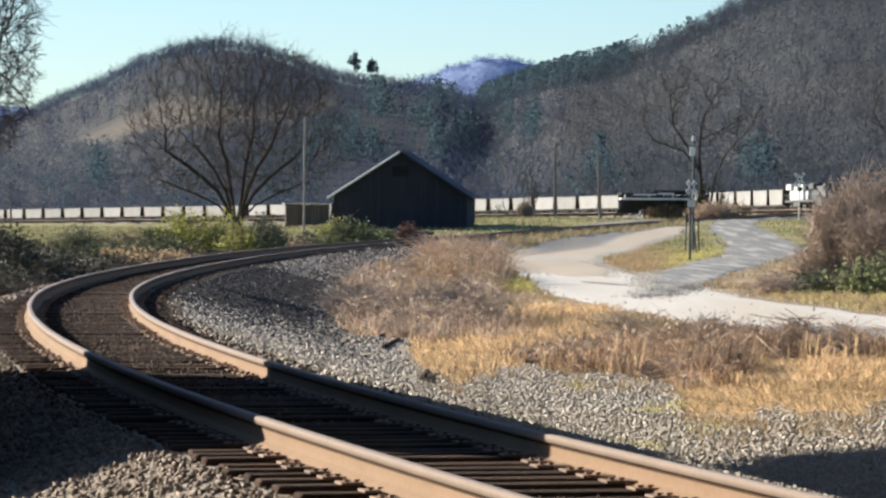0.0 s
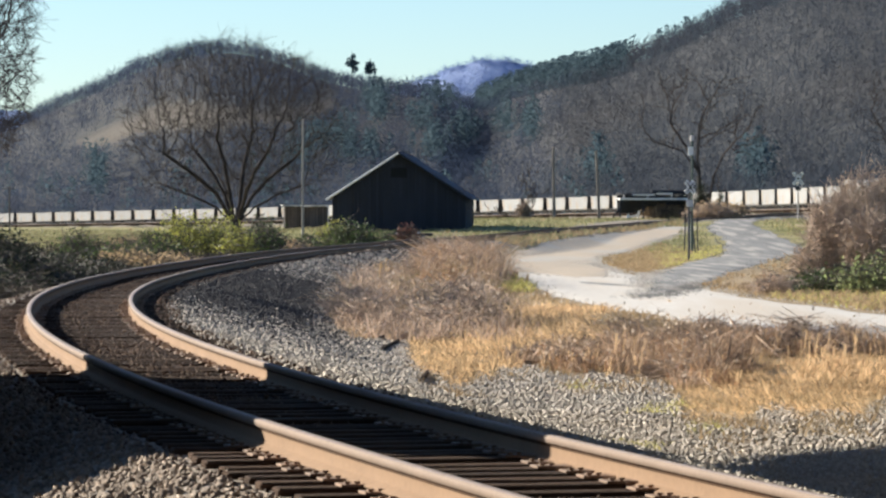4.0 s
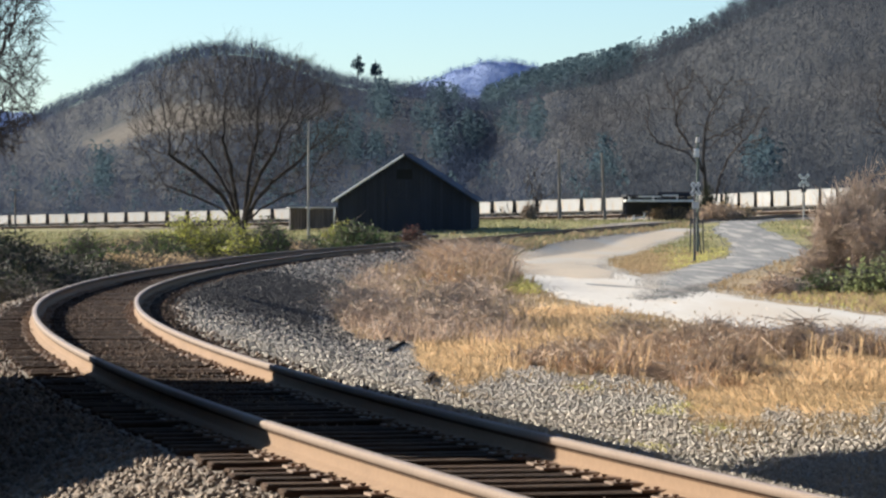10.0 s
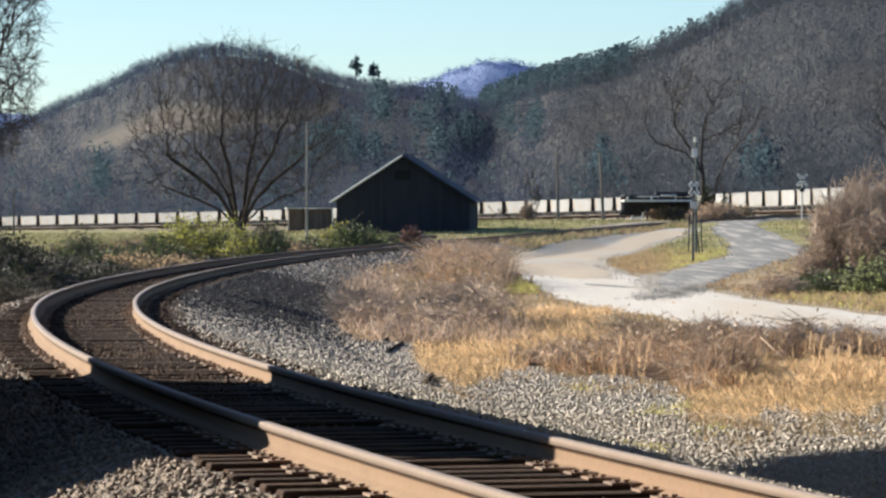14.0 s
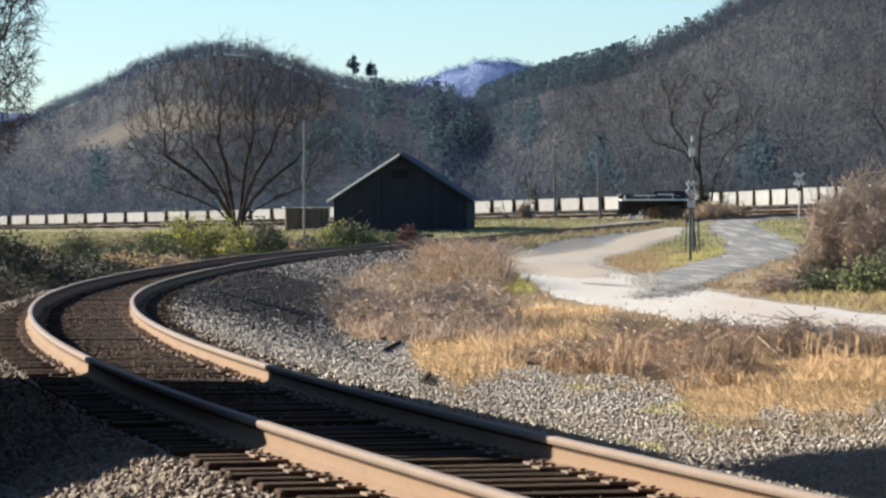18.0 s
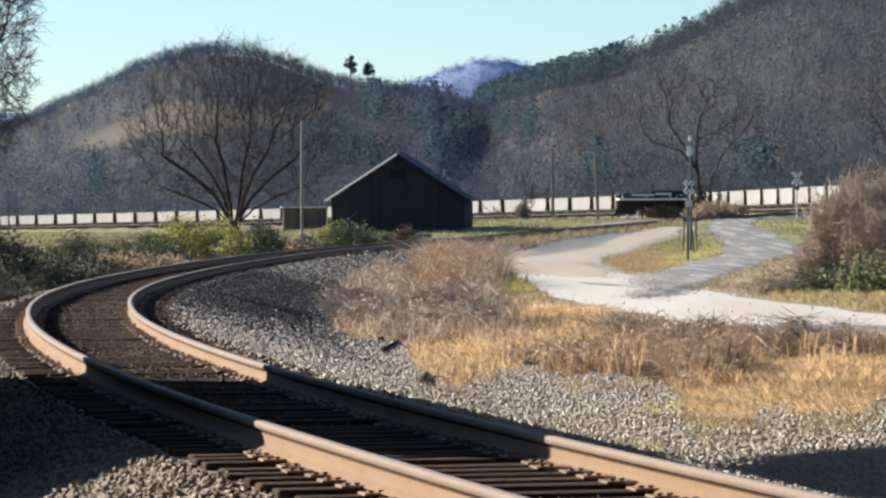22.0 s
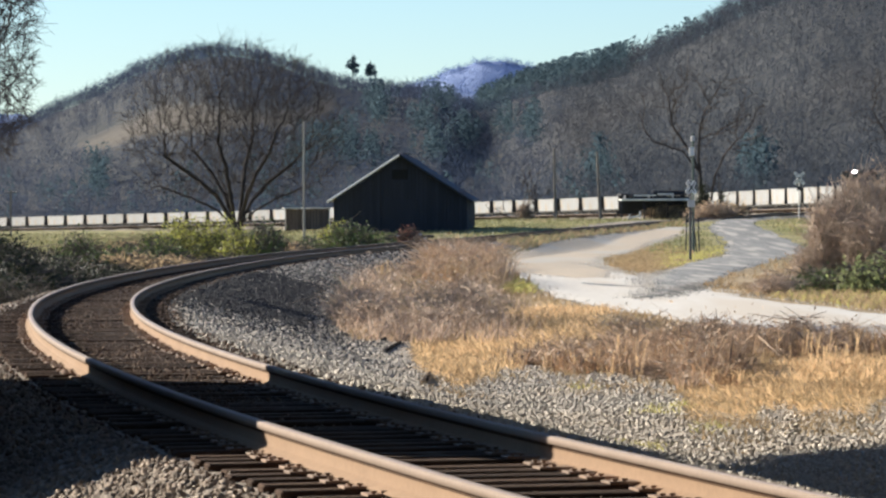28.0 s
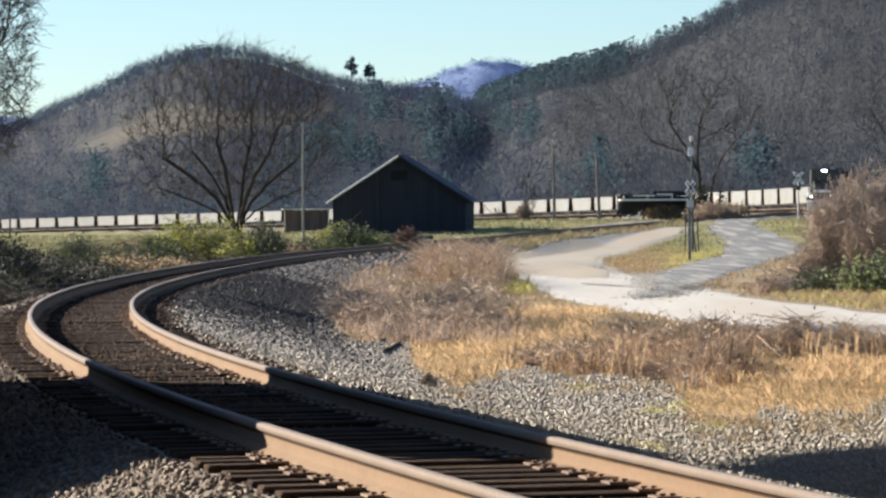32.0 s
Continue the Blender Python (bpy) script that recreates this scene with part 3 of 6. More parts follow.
def woods():
    u, y, x, z = hill_spots(15000, -0.135, 0.135, 0.0, 1.0)
    t = rng.uniform(6.0, 11.0, len(u)) * np.interp(u, [-0.02, 0.05], [0.9, 1.05])
    v = (z - EYE_Z) / y
    top, low = np.interp(u, MEADOW_U, MEADOW_TOP), np.interp(u, MEADOW_U, MEADOW_LOW)
    across = (u > -0.0895) & (u < -0.0252)
    # below the meadow the growth is low and thins out
    room = (low - v) * y + rng.normal(0, 1.2, len(u))
    below = across & (v < low)
    t = np.where(below, np.minimum(t, np.maximum(room, 0)), t)
    ok = ~(across & (v >= low) & (v < top)) & (t > 2.0)
    for su, sv, wu, wv in STANDS:
        ok &= ((u - su) / wu) ** 2 + ((v - sv + 0.004) / (wv * 1.3)) ** 2 > rng.uniform(0.0, 0.9, len(u))
    start, crest, _ = ridge_at(u)
    ok &= ~((u > 0.009) & (u < 0.045) & ((y - start) / (crest - start) > 0.8))
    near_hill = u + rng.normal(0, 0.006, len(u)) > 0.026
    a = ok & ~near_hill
    tagged(bare_woods("bare_woods", x[a], y[a], z[a], t[a], 23, 0.11), "leafless woods covering the far hillside, tinted blue for haze", "woods", kind="stuff")
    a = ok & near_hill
    tagged(bare_woods("bare_woods", x[a], y[a], z[a], t[a], 23, 0.11, HAZE_BARK_NEAR), "leafless woods covering the nearer hillside, tinted less blue for haze", "woods", kind="stuff")
    u, y, x, z = hill_spots(2600, -0.135, 0.135, 0.94, 1.0)
    thin_out = (u < 0.009) | (u > 0.042) | (rng.random(len(u)) < 0.25)
    u, y, x, z = u[thin_out], y[thin_out], x[thin_out], z[thin_out]
    t = rng.uniform(4, 10, len(u)) * np.interp(u, [0.005, 0.03, 0.06, 0.075], [0.8, 0.9, 0.9, 1.4])
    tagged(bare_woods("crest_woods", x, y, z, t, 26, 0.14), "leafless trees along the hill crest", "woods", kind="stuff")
    sets = [hill_spots(560, 0.0095, 0.046, 0.80, 1.0), hill_spots(50, 0.046, 0.092, 0.97, 1.0), hill_spots(70, -0.11, 0.045, 0.0, 0.3)]
    for su, sv, wu, wv in STANDS:
        n = int(2.2e6 * wu * wv)
        sets.append(spots_at(su + wu * np.clip(rng.normal(0, 0.5, n), -1.2, 1.2), sv + wv * np.clip(rng.normal(0, 0.5, n), -1.2, 1.2) - 0.0025))
    u, y, x, z = (np.concatenate([s[i] for s in sets]) for i in range(4))
    t = rng.uniform(7, 14, len(x))
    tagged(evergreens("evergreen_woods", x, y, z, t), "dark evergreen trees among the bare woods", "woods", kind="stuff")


# Distance haze is put into the blue base colours of ridge and trees.
HAZE_BLUE = mat("far_mountain", (0.30, 0.37, 0.56), 1.0, dark=(0.25, 0.31, 0.50), scale=0.004, fine=0.03, spec=0.0)


HAZE_RIDGE_WOOD = mat("hazed_ridge_wood", (0.32, 0.39, 0.58), 1.0, dark=(0.26, 0.32, 0.51), scale=0.004, fine=0.03, spread=0.1, spec=0.0)


def far_mountain():
    """A distant ridge that closes the valley."""
    us = np.linspace(-0.2, 0.2, 200)
    h = np.interp(us, [-0.2, -0.115, -0.1, -0.05, -0.006, 0.004, 0.012, 0.018, 0.0245, 0.03, 0.05, 0.2], [0.03, 0.027, 0.025, 0.024, 0.0325, 0.0365, 0.0385, 0.0378, 0.0365, 0.033, 0.028, 0.03])
    h = h + 0.0002 * np.sin(us * 900) + 0.00015 * np.sin(us * 2300 + 1)
    rows = [(3900, -8.0 / 3900, 0), (4050, 0, 0.45), (4200, 0, 0.85), (4300, 0, 1.0), (4420, 0, 0.9)]
    V = np.concatenate([np.stack([us * y, 0 * us + y, EYE_Z + (h * k + c) * y], -1) for y, c, k in rows])
    n = len(us)
    idx = np.arange(len(V)).reshape(len(rows), n)
    F = np.stack([idx[:-1, :-1], idx[:-1, 1:], idx[1:, 1:], idx[1:, :-1]], -1).reshape(-1, 4)
    ob = link("backdrop", mesh_np("backdrop", V, F), HAZE_BLUE, smooth=True)
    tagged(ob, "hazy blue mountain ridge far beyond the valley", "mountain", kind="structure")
    n = 1500
    u = np.concatenate([rng.uniform(-0.012, 0.034, n), rng.uniform(-0.012, 0.034, 300)])
    y = np.concatenate([rng.uniform(4060, 4290, n), np.full(300, 4292.0)])
    hh = np.interp(u, us, h) * np.interp(y, [4050, 4200, 4300], [0.45, 0.85, 1.0])
    tagged(bare_woods("ridge_woods", u * y, y, EYE_Z + hh * y - 3, rng.uniform(5, 11, n + 300), 16, 0.3, HAZE_RIDGE_WOOD), "hazy bare trees on the far ridge", "woods", kind="stuff")


def shade_bank():
    """Steep wooded earth banks, unseen, added beside and behind the camera to close out sky light."""
    for name, line in (("cutting_bank_east", [(9.5, 52), (9.0, 40), (8.6, 25), (9.5, 8), (13.0, -12), (19.0, -28)]), ("cutting_bank_west", [(14.0, -42), (3.0, -22), (-6.0, -16), (-8.5, 0), (-8.0, 14), (-9.0, 22)])):
        c = np.array(line, float)
        t = np.linspace(0, len(c) - 1, 60)
        px, py = np.interp(t, range(len(c)), c[:, 0]), np.interp(t, range(len(c)), c[:, 1])
        out = np.stack([np.gradient(py), -np.gradient(px)], -1)
        out /= np.linalg.norm(out, axis=1)[:, None]
        mid = np.array([2.0, 0.0])
        way = np.sign((out * (np.stack([px, py], -1) - mid)).sum(1))[:, None]
        out = out * np.median(way)
        V = []
        for off, h in ((0, -1.2), (0.8, 1.2), (1.9, 5.5), (2.8, 10.0), (4.2, 14.0), (9.0, 15.0), (16.0, -1.0)):
            end = np.minimum(1, np.minimum(t, len(c) - 1 - t) * 2.2 + 0.25)
            V.append(np.stack([px + out[:, 0] * off + rng.normal(0, 0.15, 60), py + out[:, 1] * off + rng.normal(0, 0.15, 60), np.where(h > 0, h * (1.7 if name == "cutting_bank_east" else 1.2) * end + rng.normal(0, 0.25, 60), h)], -1))
        idx = np.arange(7 * 60).reshape(7, 60)
        F = np.stack([idx[:-1, :-1], idx[:-1, 1:], idx[1:, 1:], idx[1:, :-1]], -1).reshape(-1, 4)
        ob = link(name, mesh_np(name, np.concatenate(V), F), BANK_EARTH)
        tagged(ob, "unseen steep dark earth bank added beside the line to block sky light", "bank", kind="structure")


BANK_EARTH = mat("bank_earth", (0.09, 0.075, 0.055), 0.95, dark=(0.04, 0.035, 0.026), scale=0.8, fine=8, bump=0.5, bump_scale=4, third=(0.05, 0.06, 0.03), third_scale=0.4)
ground_sheet()
shade_bank()
near = near_track()
ballast()
shadow_bed()
woods()
far_mountain()

# ---- road ----
GRAVEL = mat("road_gravel", (0.63, 0.585, 0.515), 0.95, dark=(0.54, 0.495, 0.43), scale=0.8, fine=6, bump=0.1, bump_scale=30, third=(0.54, 0.47, 0.38), third_scale=0.45, stretch=(1, 0.11, 1))
GREY_GRAVEL = mat("grey_gravel", (0.21, 0.205, 0.195), 0.95, dark=(0.14, 0.138, 0.132), scale=1.6, fine=7, amount=1.2, bump=0.1, bump_scale=30, third=(0.36, 0.33, 0.29), third_scale=1.1, stretch=(1, 0.08, 1))


DIRT = mat("road_dirt", (0.47, 0.375, 0.27), 0.95, dark=(0.37, 0.31, 0.235), scale=0.5, fine=5, bump=0.1, bump_scale=30, third=(0.40, 0.37, 0.32), third_scale=0.22, stretch=(1, 0.2, 1))
ROAD_SPOTS, ROAD_EDGES = [], {}


def ribbon(name, ctrl, material, lift, label):
    """A road along control points (x, y, half width), laid on the land."""
    c = np.array(ctrl, float)
    t = np.linspace(0, len(c) - 1, (len(c) - 1) * 14 + 1)
    i = np.clip(t.astype(int), 0, len(c) - 2)
    f = (t - i)[:, None]
    g = np.gradient(c, axis=0)
    P = (2 * f**3 - 3 * f**2 + 1) * c[i] + (f**3 - 2 * f**2 + f) * g[i] + (3 * f**2 - 2 * f**3) * c[i + 1] + (f**3 - f**2) * g[i + 1]
    ROAD_SPOTS.append(P)
    w = np.gradient(P[:, :2], axis=0)
    w /= np.linalg.norm(w, axis=1)[:, None]
    across = np.stack([w[:, 1], -w[:, 0]], -1) * P[:, 2:]
    ROAD_EDGES[name] = [P[:, :2] + across, P[:, :2] - across]
    k = np.linspace(-1, 1, 15)
    wob = 1 + 0.06 * np.sin(t * 3.1) + 0.04 * np.sin(t * 7.7) + 0.05 * np.sin(t * 13.3 + 1)
    X = P[:, None, 0] + w[:, None, 1] * k[None] * P[:, None, 2] * wob[:, None]
    Y = P[:, None, 1] - w[:, None, 0] * k[None] * P[:, None, 2] * wob[:, None]
    Z = land(X, Y) + lift - 0.07 * np.abs(k)[None] ** 6 - 0.012 * np.exp(-((np.abs(k) - 0.5) / 0.12) ** 2)[None] - 0.1 * (np.abs(np.linspace(-1, 1, len(P)))[:, None] > 0.985)
    n, m = X.shape
    idx = np.arange(n * m).reshape(n, m)
    F = np.stack([idx[:-1, :-1], idx[:-1, 1:], idx[1:, 1:], idx[1:, :-1]], -1).reshape(-1, 4)
    ob = link(name, mesh_np(name, np.stack([X, Y, Z], -1).reshape(-1, 3), F), material, smooth=True)
    return tagged(ob, label, "road", kind="structure")


def spill(name, edges, material, label, many):
    """Loose gravel strewn over the edges of a road."""
    P = np.concatenate(edges)
    i = rng.integers(0, len(P), many)
    x, y = P[i, 0] + rng.normal(0, 0.3, len(i)), P[i, 1] + rng.normal(0, 1.1, len(i))
    size = rng.uniform(0.012, 0.035, len(i)) * np.interp(y, [60, 250], [0.7, 1.6])
    ob = link(name, stones_mesh(name, x, y, land(x, y) + 0.045, size), material)
    tagged(ob, label, "gravel", kind="stuff")


def roads():
    ribbon("road", [(22, 40, 2.7), (14.5, 58, 2.8), (10.2, 72, 2.8), (7.3, 88, 2.8), (5.7, 106, 2.6), (5.4, 126, 2.6), (4.75, 152, 2.4), (4.7, 176, 2.2), (5.2, 192, 1.2)], GRAVEL, 0.045, "pale gravel road looping beside the railway track")
    ribbon("dirt_track", [(5.3, 140, 0.5), (4.8, 160, 2.2), (4.75, 182, 2.55), (5.9, 207, 2.5), (7.9, 228, 2.5), (10.2, 246, 2.4), (12.9, 264, 2.1), (15.4, 279, 1.6), (17.0, 288, 1.0)], DIRT, 0.062, "tan dirt track leading from the gravel road to the open shed")
    ribbon("road_branch", [(5.4, 105, 0.05), (6.5, 117, 0.5), (7.8, 133, 1.05), (9.5, 152, 1.45), (12.2, 177, 1.75), (15.3, 205, 1.95), (18.2, 228, 2.3), (19.8, 248, 2.4), (20.4, 268, 2.1), (20.9, 288, 1.9), (22.8, 312, 1.6), (26.5, 338, 1.5), (31.0, 368, 1.5)], GREY_GRAVEL, 0.054, "grey gravel branch of the road leading to the level crossing")
    ribbon("grey_patch", [(4.6, 131, 0.1), (5.1, 128, 0.45), (5.7, 125, 0.4), (6.2, 123, 0.1)], GREY_GRAVEL, 0.066, "grey patch laid on the pale road")
    spill("pale_gravel", ROAD_EDGES["road"] + ROAD_EDGES["dirt_track"], GRAVEL, "loose pale gravel strewn along the road edges", 6000)
    tip = [np.stack([np.linspace(5.4, 6.9, 30), np.linspace(106, 122, 30)], -1), np.stack([np.linspace(6.0, 8.4, 30), np.linspace(108, 131, 30)], -1)]
    spill("tip_gravel", tip, GREY_GRAVEL, "loose grey gravel where the branch leaves the road", 2400)
    spill("tip_pale_gravel", [ROAD_EDGES["road_branch"][1][6:46]], GRAVEL, "loose pale gravel drawn over the branch road", 1800)
    spill("grey_loose_gravel", ROAD_EDGES["road_branch"], GREY_GRAVEL, "loose grey gravel strewn along the branch road", 1500)


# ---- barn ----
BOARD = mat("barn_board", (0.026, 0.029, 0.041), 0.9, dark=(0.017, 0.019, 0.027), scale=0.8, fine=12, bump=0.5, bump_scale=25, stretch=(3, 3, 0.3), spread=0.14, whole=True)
# Near-black stands in for the shade inside the barn and sheds.
DARK = mat("unlit_inside", (0.012, 0.012, 0.013), 0.95, scale=1, fine=10)
TIN = mat("roof_tin", (0.30, 0.31, 0.34), 0.5, 0.7, dark=(0.16, 0.15, 0.16), scale=0.6, fine=8, third=(0.20, 0.13, 0.09), third_scale=0.8)
PALE = mat("weathered_trim", (0.62, 0.60, 0.57), 0.85, dark=(0.42, 0.40, 0.38), scale=2, fine=20)


def barn():
    m = pose(-2.75, 285, float(land(-2.75, 285)) - 0.3, 0, 0, -4)
    b = thing("barn", "weathered dark wooden barn with a tin gable roof beside the track", "barn", m)
    W, D, E, A = 4.65, 9.5, 2.75, 5.75
    slope = (A - E) / W
    # front boards, each cut to the gable
    n = 34
    for i in range(n):
        x0, x1 = -W + 2 * W * i / n, -W + 2 * W * (i + 1) / n - 0.02
        h0, h1 = A - abs(x0) * slope - 0.05, A - abs(x1) * slope - 0.05
        z0 = 0.15 + 0.12 * rng.random()
        if abs((x0 + x1) / 2) < 0.45:
            spans = [(z0, z0, 4.05, 4.05), (4.75, 4.75, h0, h1)]
        else:
            spans = [(z0, z0, h0, h1)]
        for a0, a1, b0, b1 in spans:
            dy = rng.uniform(0, 0.02)
            bm = bmesh.new()
            vs = [bm.verts.new(p) for p in ((x0, dy, a0), (x1, dy, a1), (x1, dy, b1), (x0, dy, b0), (x0, dy + 0.03, a0), (x1, dy + 0.03, a1), (x1, dy + 0.03, b1), (x0, dy + 0.03, b0))]
            for f in ((0, 1, 2, 3), (7, 6, 5, 4), (0, 4, 5, 1), (1, 5, 6, 2), (2, 6, 7, 3), (3, 7, 4, 0)):
                bm.faces.new([vs[k] for k in f])
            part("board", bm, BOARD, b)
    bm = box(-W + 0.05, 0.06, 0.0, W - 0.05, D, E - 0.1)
    part("inner_wall", bm, DARK, b, "near-black fill for the unlit inside behind the gaps")
    gable = bmesh.new()
    vs = [gable.verts.new(p) for p in ((-W + 0.1, 0.08, E - 0.12), (W - 0.1, 0.08, E - 0.12), (0, 0.08, A - 0.15), (-W + 0.1, D - 0.05, E - 0.12), (W - 0.1, D - 0.05, E - 0.12), (0, D - 0.05, A - 0.15))]
    for f in ((0, 1, 2), (5, 4, 3), (0, 3, 4, 1), (1, 4, 5, 2), (2, 5, 3, 0)):
        gable.faces.new([vs[k] for k in f])
    part("loft", gable, DARK, b, "near-black fill for the unlit loft behind the gable")
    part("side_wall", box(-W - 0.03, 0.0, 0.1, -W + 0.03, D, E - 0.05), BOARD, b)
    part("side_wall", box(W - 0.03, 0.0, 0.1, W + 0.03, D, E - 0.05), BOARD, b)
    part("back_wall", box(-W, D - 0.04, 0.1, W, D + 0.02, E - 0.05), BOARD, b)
    for s in (-1, 1):
        # roof sheets with raised seams
        over = 0.45
        roof = bmesh.new()
        x_e, z_e = s * (W + over), E - over * slope
        for x0, z0, x1, z1, y0, y1, t in [(0, A + 0.04, x_e, z_e + 0.04, -0.45, D + 0.4, 0.05)]:
            vs = [roof.verts.new(p) for p in ((x0, y0, z0), (x1, y0, z1), (x1, y1, z1), (x0, y1, z0), (x0, y0, z0 + t), (x1, y0, z1 + t), (x1, y1, z1 + t), (x0, y1, z0 + t))]
            for f in ((0, 1, 2, 3), (7, 6, 5, 4), (0, 4, 5, 1), (1, 5, 6, 2), (2, 6, 7, 3), (3, 7, 4, 0)):
                roof.faces.new([vs[k] for k in f])
        bmesh.ops.recalc_face_normals(roof, faces=roof.faces)
        part("roof", roof, TIN, b, "weathered tin roof slope")
        for k in range(14):
            y = -0.3 + k * (D + 0.5) / 13
            part("seam", rod((0, y, A + 0.1), (x_e, y, z_e + 0.1), 0.02, 0.02, 4), TIN, b)
        fascia = rod((0, -0.47, A + 0.02), (x_e, -0.47, z_e + 0.02), 0.075, 0.075, 4)
        # Left fascia white and right one dark, as the sun would strike them.
        part("fascia", fascia, WHITE if s < 0 else BOARD, b, "fascia board painted white as if sunlit" if s < 0 else "")
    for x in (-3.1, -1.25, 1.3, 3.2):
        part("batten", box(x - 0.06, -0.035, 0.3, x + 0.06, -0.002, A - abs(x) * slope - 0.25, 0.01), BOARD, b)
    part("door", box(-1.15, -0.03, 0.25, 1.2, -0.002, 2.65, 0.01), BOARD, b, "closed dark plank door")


def low_shed():
    x0 = -10.7
    m = pose(x0, 330, float(land(x0, 330)) - 0.05, 0, 0, 4)
    s = thing("low_shed", "low brown plank shed with a pale flat roof beside the barn", "shed", m)
    W, D, H = 1.75, 2.6, 1.95
    n = 14
    for i in range(n):
        a = -W + 2 * W * i / n
        part("board", box(a, 0, 0.05, a + 2 * W / n - 0.02, 0.03, H - 0.05 + rng.uniform(-0.03, 0.0)), SHED_BOARD, s)
    part("wall", box(-W, 0.04, 0, W, D, H - 0.08), DARK, s)
    part("roof", box(-W - 0.2, -0.3, H - 0.04, W + 0.2, D + 0.2, H + 0.06, 0.02), PALE, s, "pale flat roof")
    part("post", box(W - 0.02, -0.1, 0, W + 0.08, 0.0, H), PALE, s)


SHED_BOARD = mat("shed_board", (0.15, 0.11, 0.085), 0.9, dark=(0.07, 0.05, 0.04), scale=1.2, fine=16, stretch=(3, 3, 0.4), spread=0.3, whole=True)
POLE_WOOD = mat("pole_wood", (0.14, 0.125, 0.115), 0.9, dark=(0.08, 0.072, 0.065), scale=2, fine=20, stretch=(3, 3, 0.2))
POLE_DARK = mat("dark_pole_wood", (0.24, 0.21, 0.185), 0.9, dark=(0.15, 0.13, 0.115), scale=2, fine=20, stretch=(3, 3, 0.2))
POLE_PALE = mat("pale_pole", (0.30, 0.285, 0.27), 0.8, dark=(0.22, 0.205, 0.19), scale=2, fine=20, stretch=(3, 3, 0.2))
POLE_GREEN = mat("green_pole", (0.10, 0.14, 0.115), 0.7, dark=(0.05, 0.07, 0.06), scale=2, fine=20)
WHITE = mat("white_paint", (0.80, 0.80, 0.78), 0.6, dark=(0.66, 0.66, 0.65), scale=3, fine=25)
BLACK = mat("black_iron", (0.03, 0.03, 0.032), 0.6, dark=(0.015, 0.015, 0.015), scale=3, fine=25)


def open_shed():
    """The roadside shelter: posts, a pale lower roof, a dark upper roof."""
    x0, y0 = 18.4, 346
    m = pose(x0, y0, 0.42, 0, 0, 3)
    s = thing("open_shed", "open-sided dark wooden shed with a pale lower roof", "shed", m)
    W = 3.0
    part("upper_roof", box(-2.9, 0.4, 2.66, 2.9, 4.2, 2.8, 0.03), BOARD, s, "dark upper roof")
    part("ridge_board", box(-0.2, 0.3, 2.8, 2.9, 0.6, 3.05, 0.02), BOARD, s)
    part("lower_roof", box(-W, -0.5, 2.22, W, 1.5, 2.38, 0.02), WHITE, s, "pale metal lower roof")
    for k in range(9):
        part("rafter", box(-W + 0.3 + k * 0.68, -0.3, 2.39, -W + 0.42 + k * 0.68, 0.0, 2.66, 0.01), BOARD if k % 3 else PALE, s)
    part("side_wall", box(W - 0.1, 0.6, 0, W, 4.0, 2.64), DARK, s)
    part("back_wall", box(-W + 0.2, 4.0, 1.1, W, 4.1, 2.64), BOARD, s)
    for x in (-W + 0.05, -1.0, 1.0, W - 0.05):
        part("post", box(x - 0.07, -0.35, -0.3, x + 0.07, -0.21, 2.25), BOARD, s)
    for a, c in (((-2.35, -0.2, 0.0), (-2.25, -0.2, 1.05)), ((-1.45, -0.2, 0.0), (-1.35, -0.2, 1.3)), ((-2.4, -0.2, 0.75), (-1.3, -0.2, 0.95)), ((-2.5, -0.45, 0.0), (-2.3, -0.2, 0.9))):
        part("trestle_bar", rod(a, c, 0.085, 0.085, 6), WHITE, s, "pale trestle bar")
    for a, c, e in ((-1.9, 0.0, 2.60), (0.15, 1.5, 2.70)):
        part("eaves_board", box(a, -0.37, e, c, -0.31, e + 0.12, 0.01), WHITE, s, "pale weathered eaves board")
    part("brace", rod((-W - 1.2, -0.2, -0.2), (-W + 0.1, -0.2, 1.7), 0.07, 0.07, 6), BOARD, s)
    part("earth_floor", box(-W, -0.3, -0.5, W, 4, 0.0), SHED_BOARD, s)


def pole(x, y, top, r, material, label, lean=0.0, arm=0.0, name="utility_pole"):
    z = float(land(x, y)) - 0.3
    p = thing(name, label, "utility pole", pose(x, y, z))
    part("shaft", rod((0, 0, 0), (lean, 0, top - z), r, r * 0.72, 10), material, p, smooth=False)
    if arm:
        part("crossarm", box(lean - arm, -0.06, top - z - 0.45, lean + arm, 0.06, top - z - 0.33, 0.01), material, p)
        for k in (-0.9, -0.4, 0.4, 0.9):
            part("insulator", rod((lean + arm * k, 0, top - z - 0.33), (lean + arm * k, 0, top - z - 0.18), 0.04, 0.03, 6), WHITE, p)
    return p


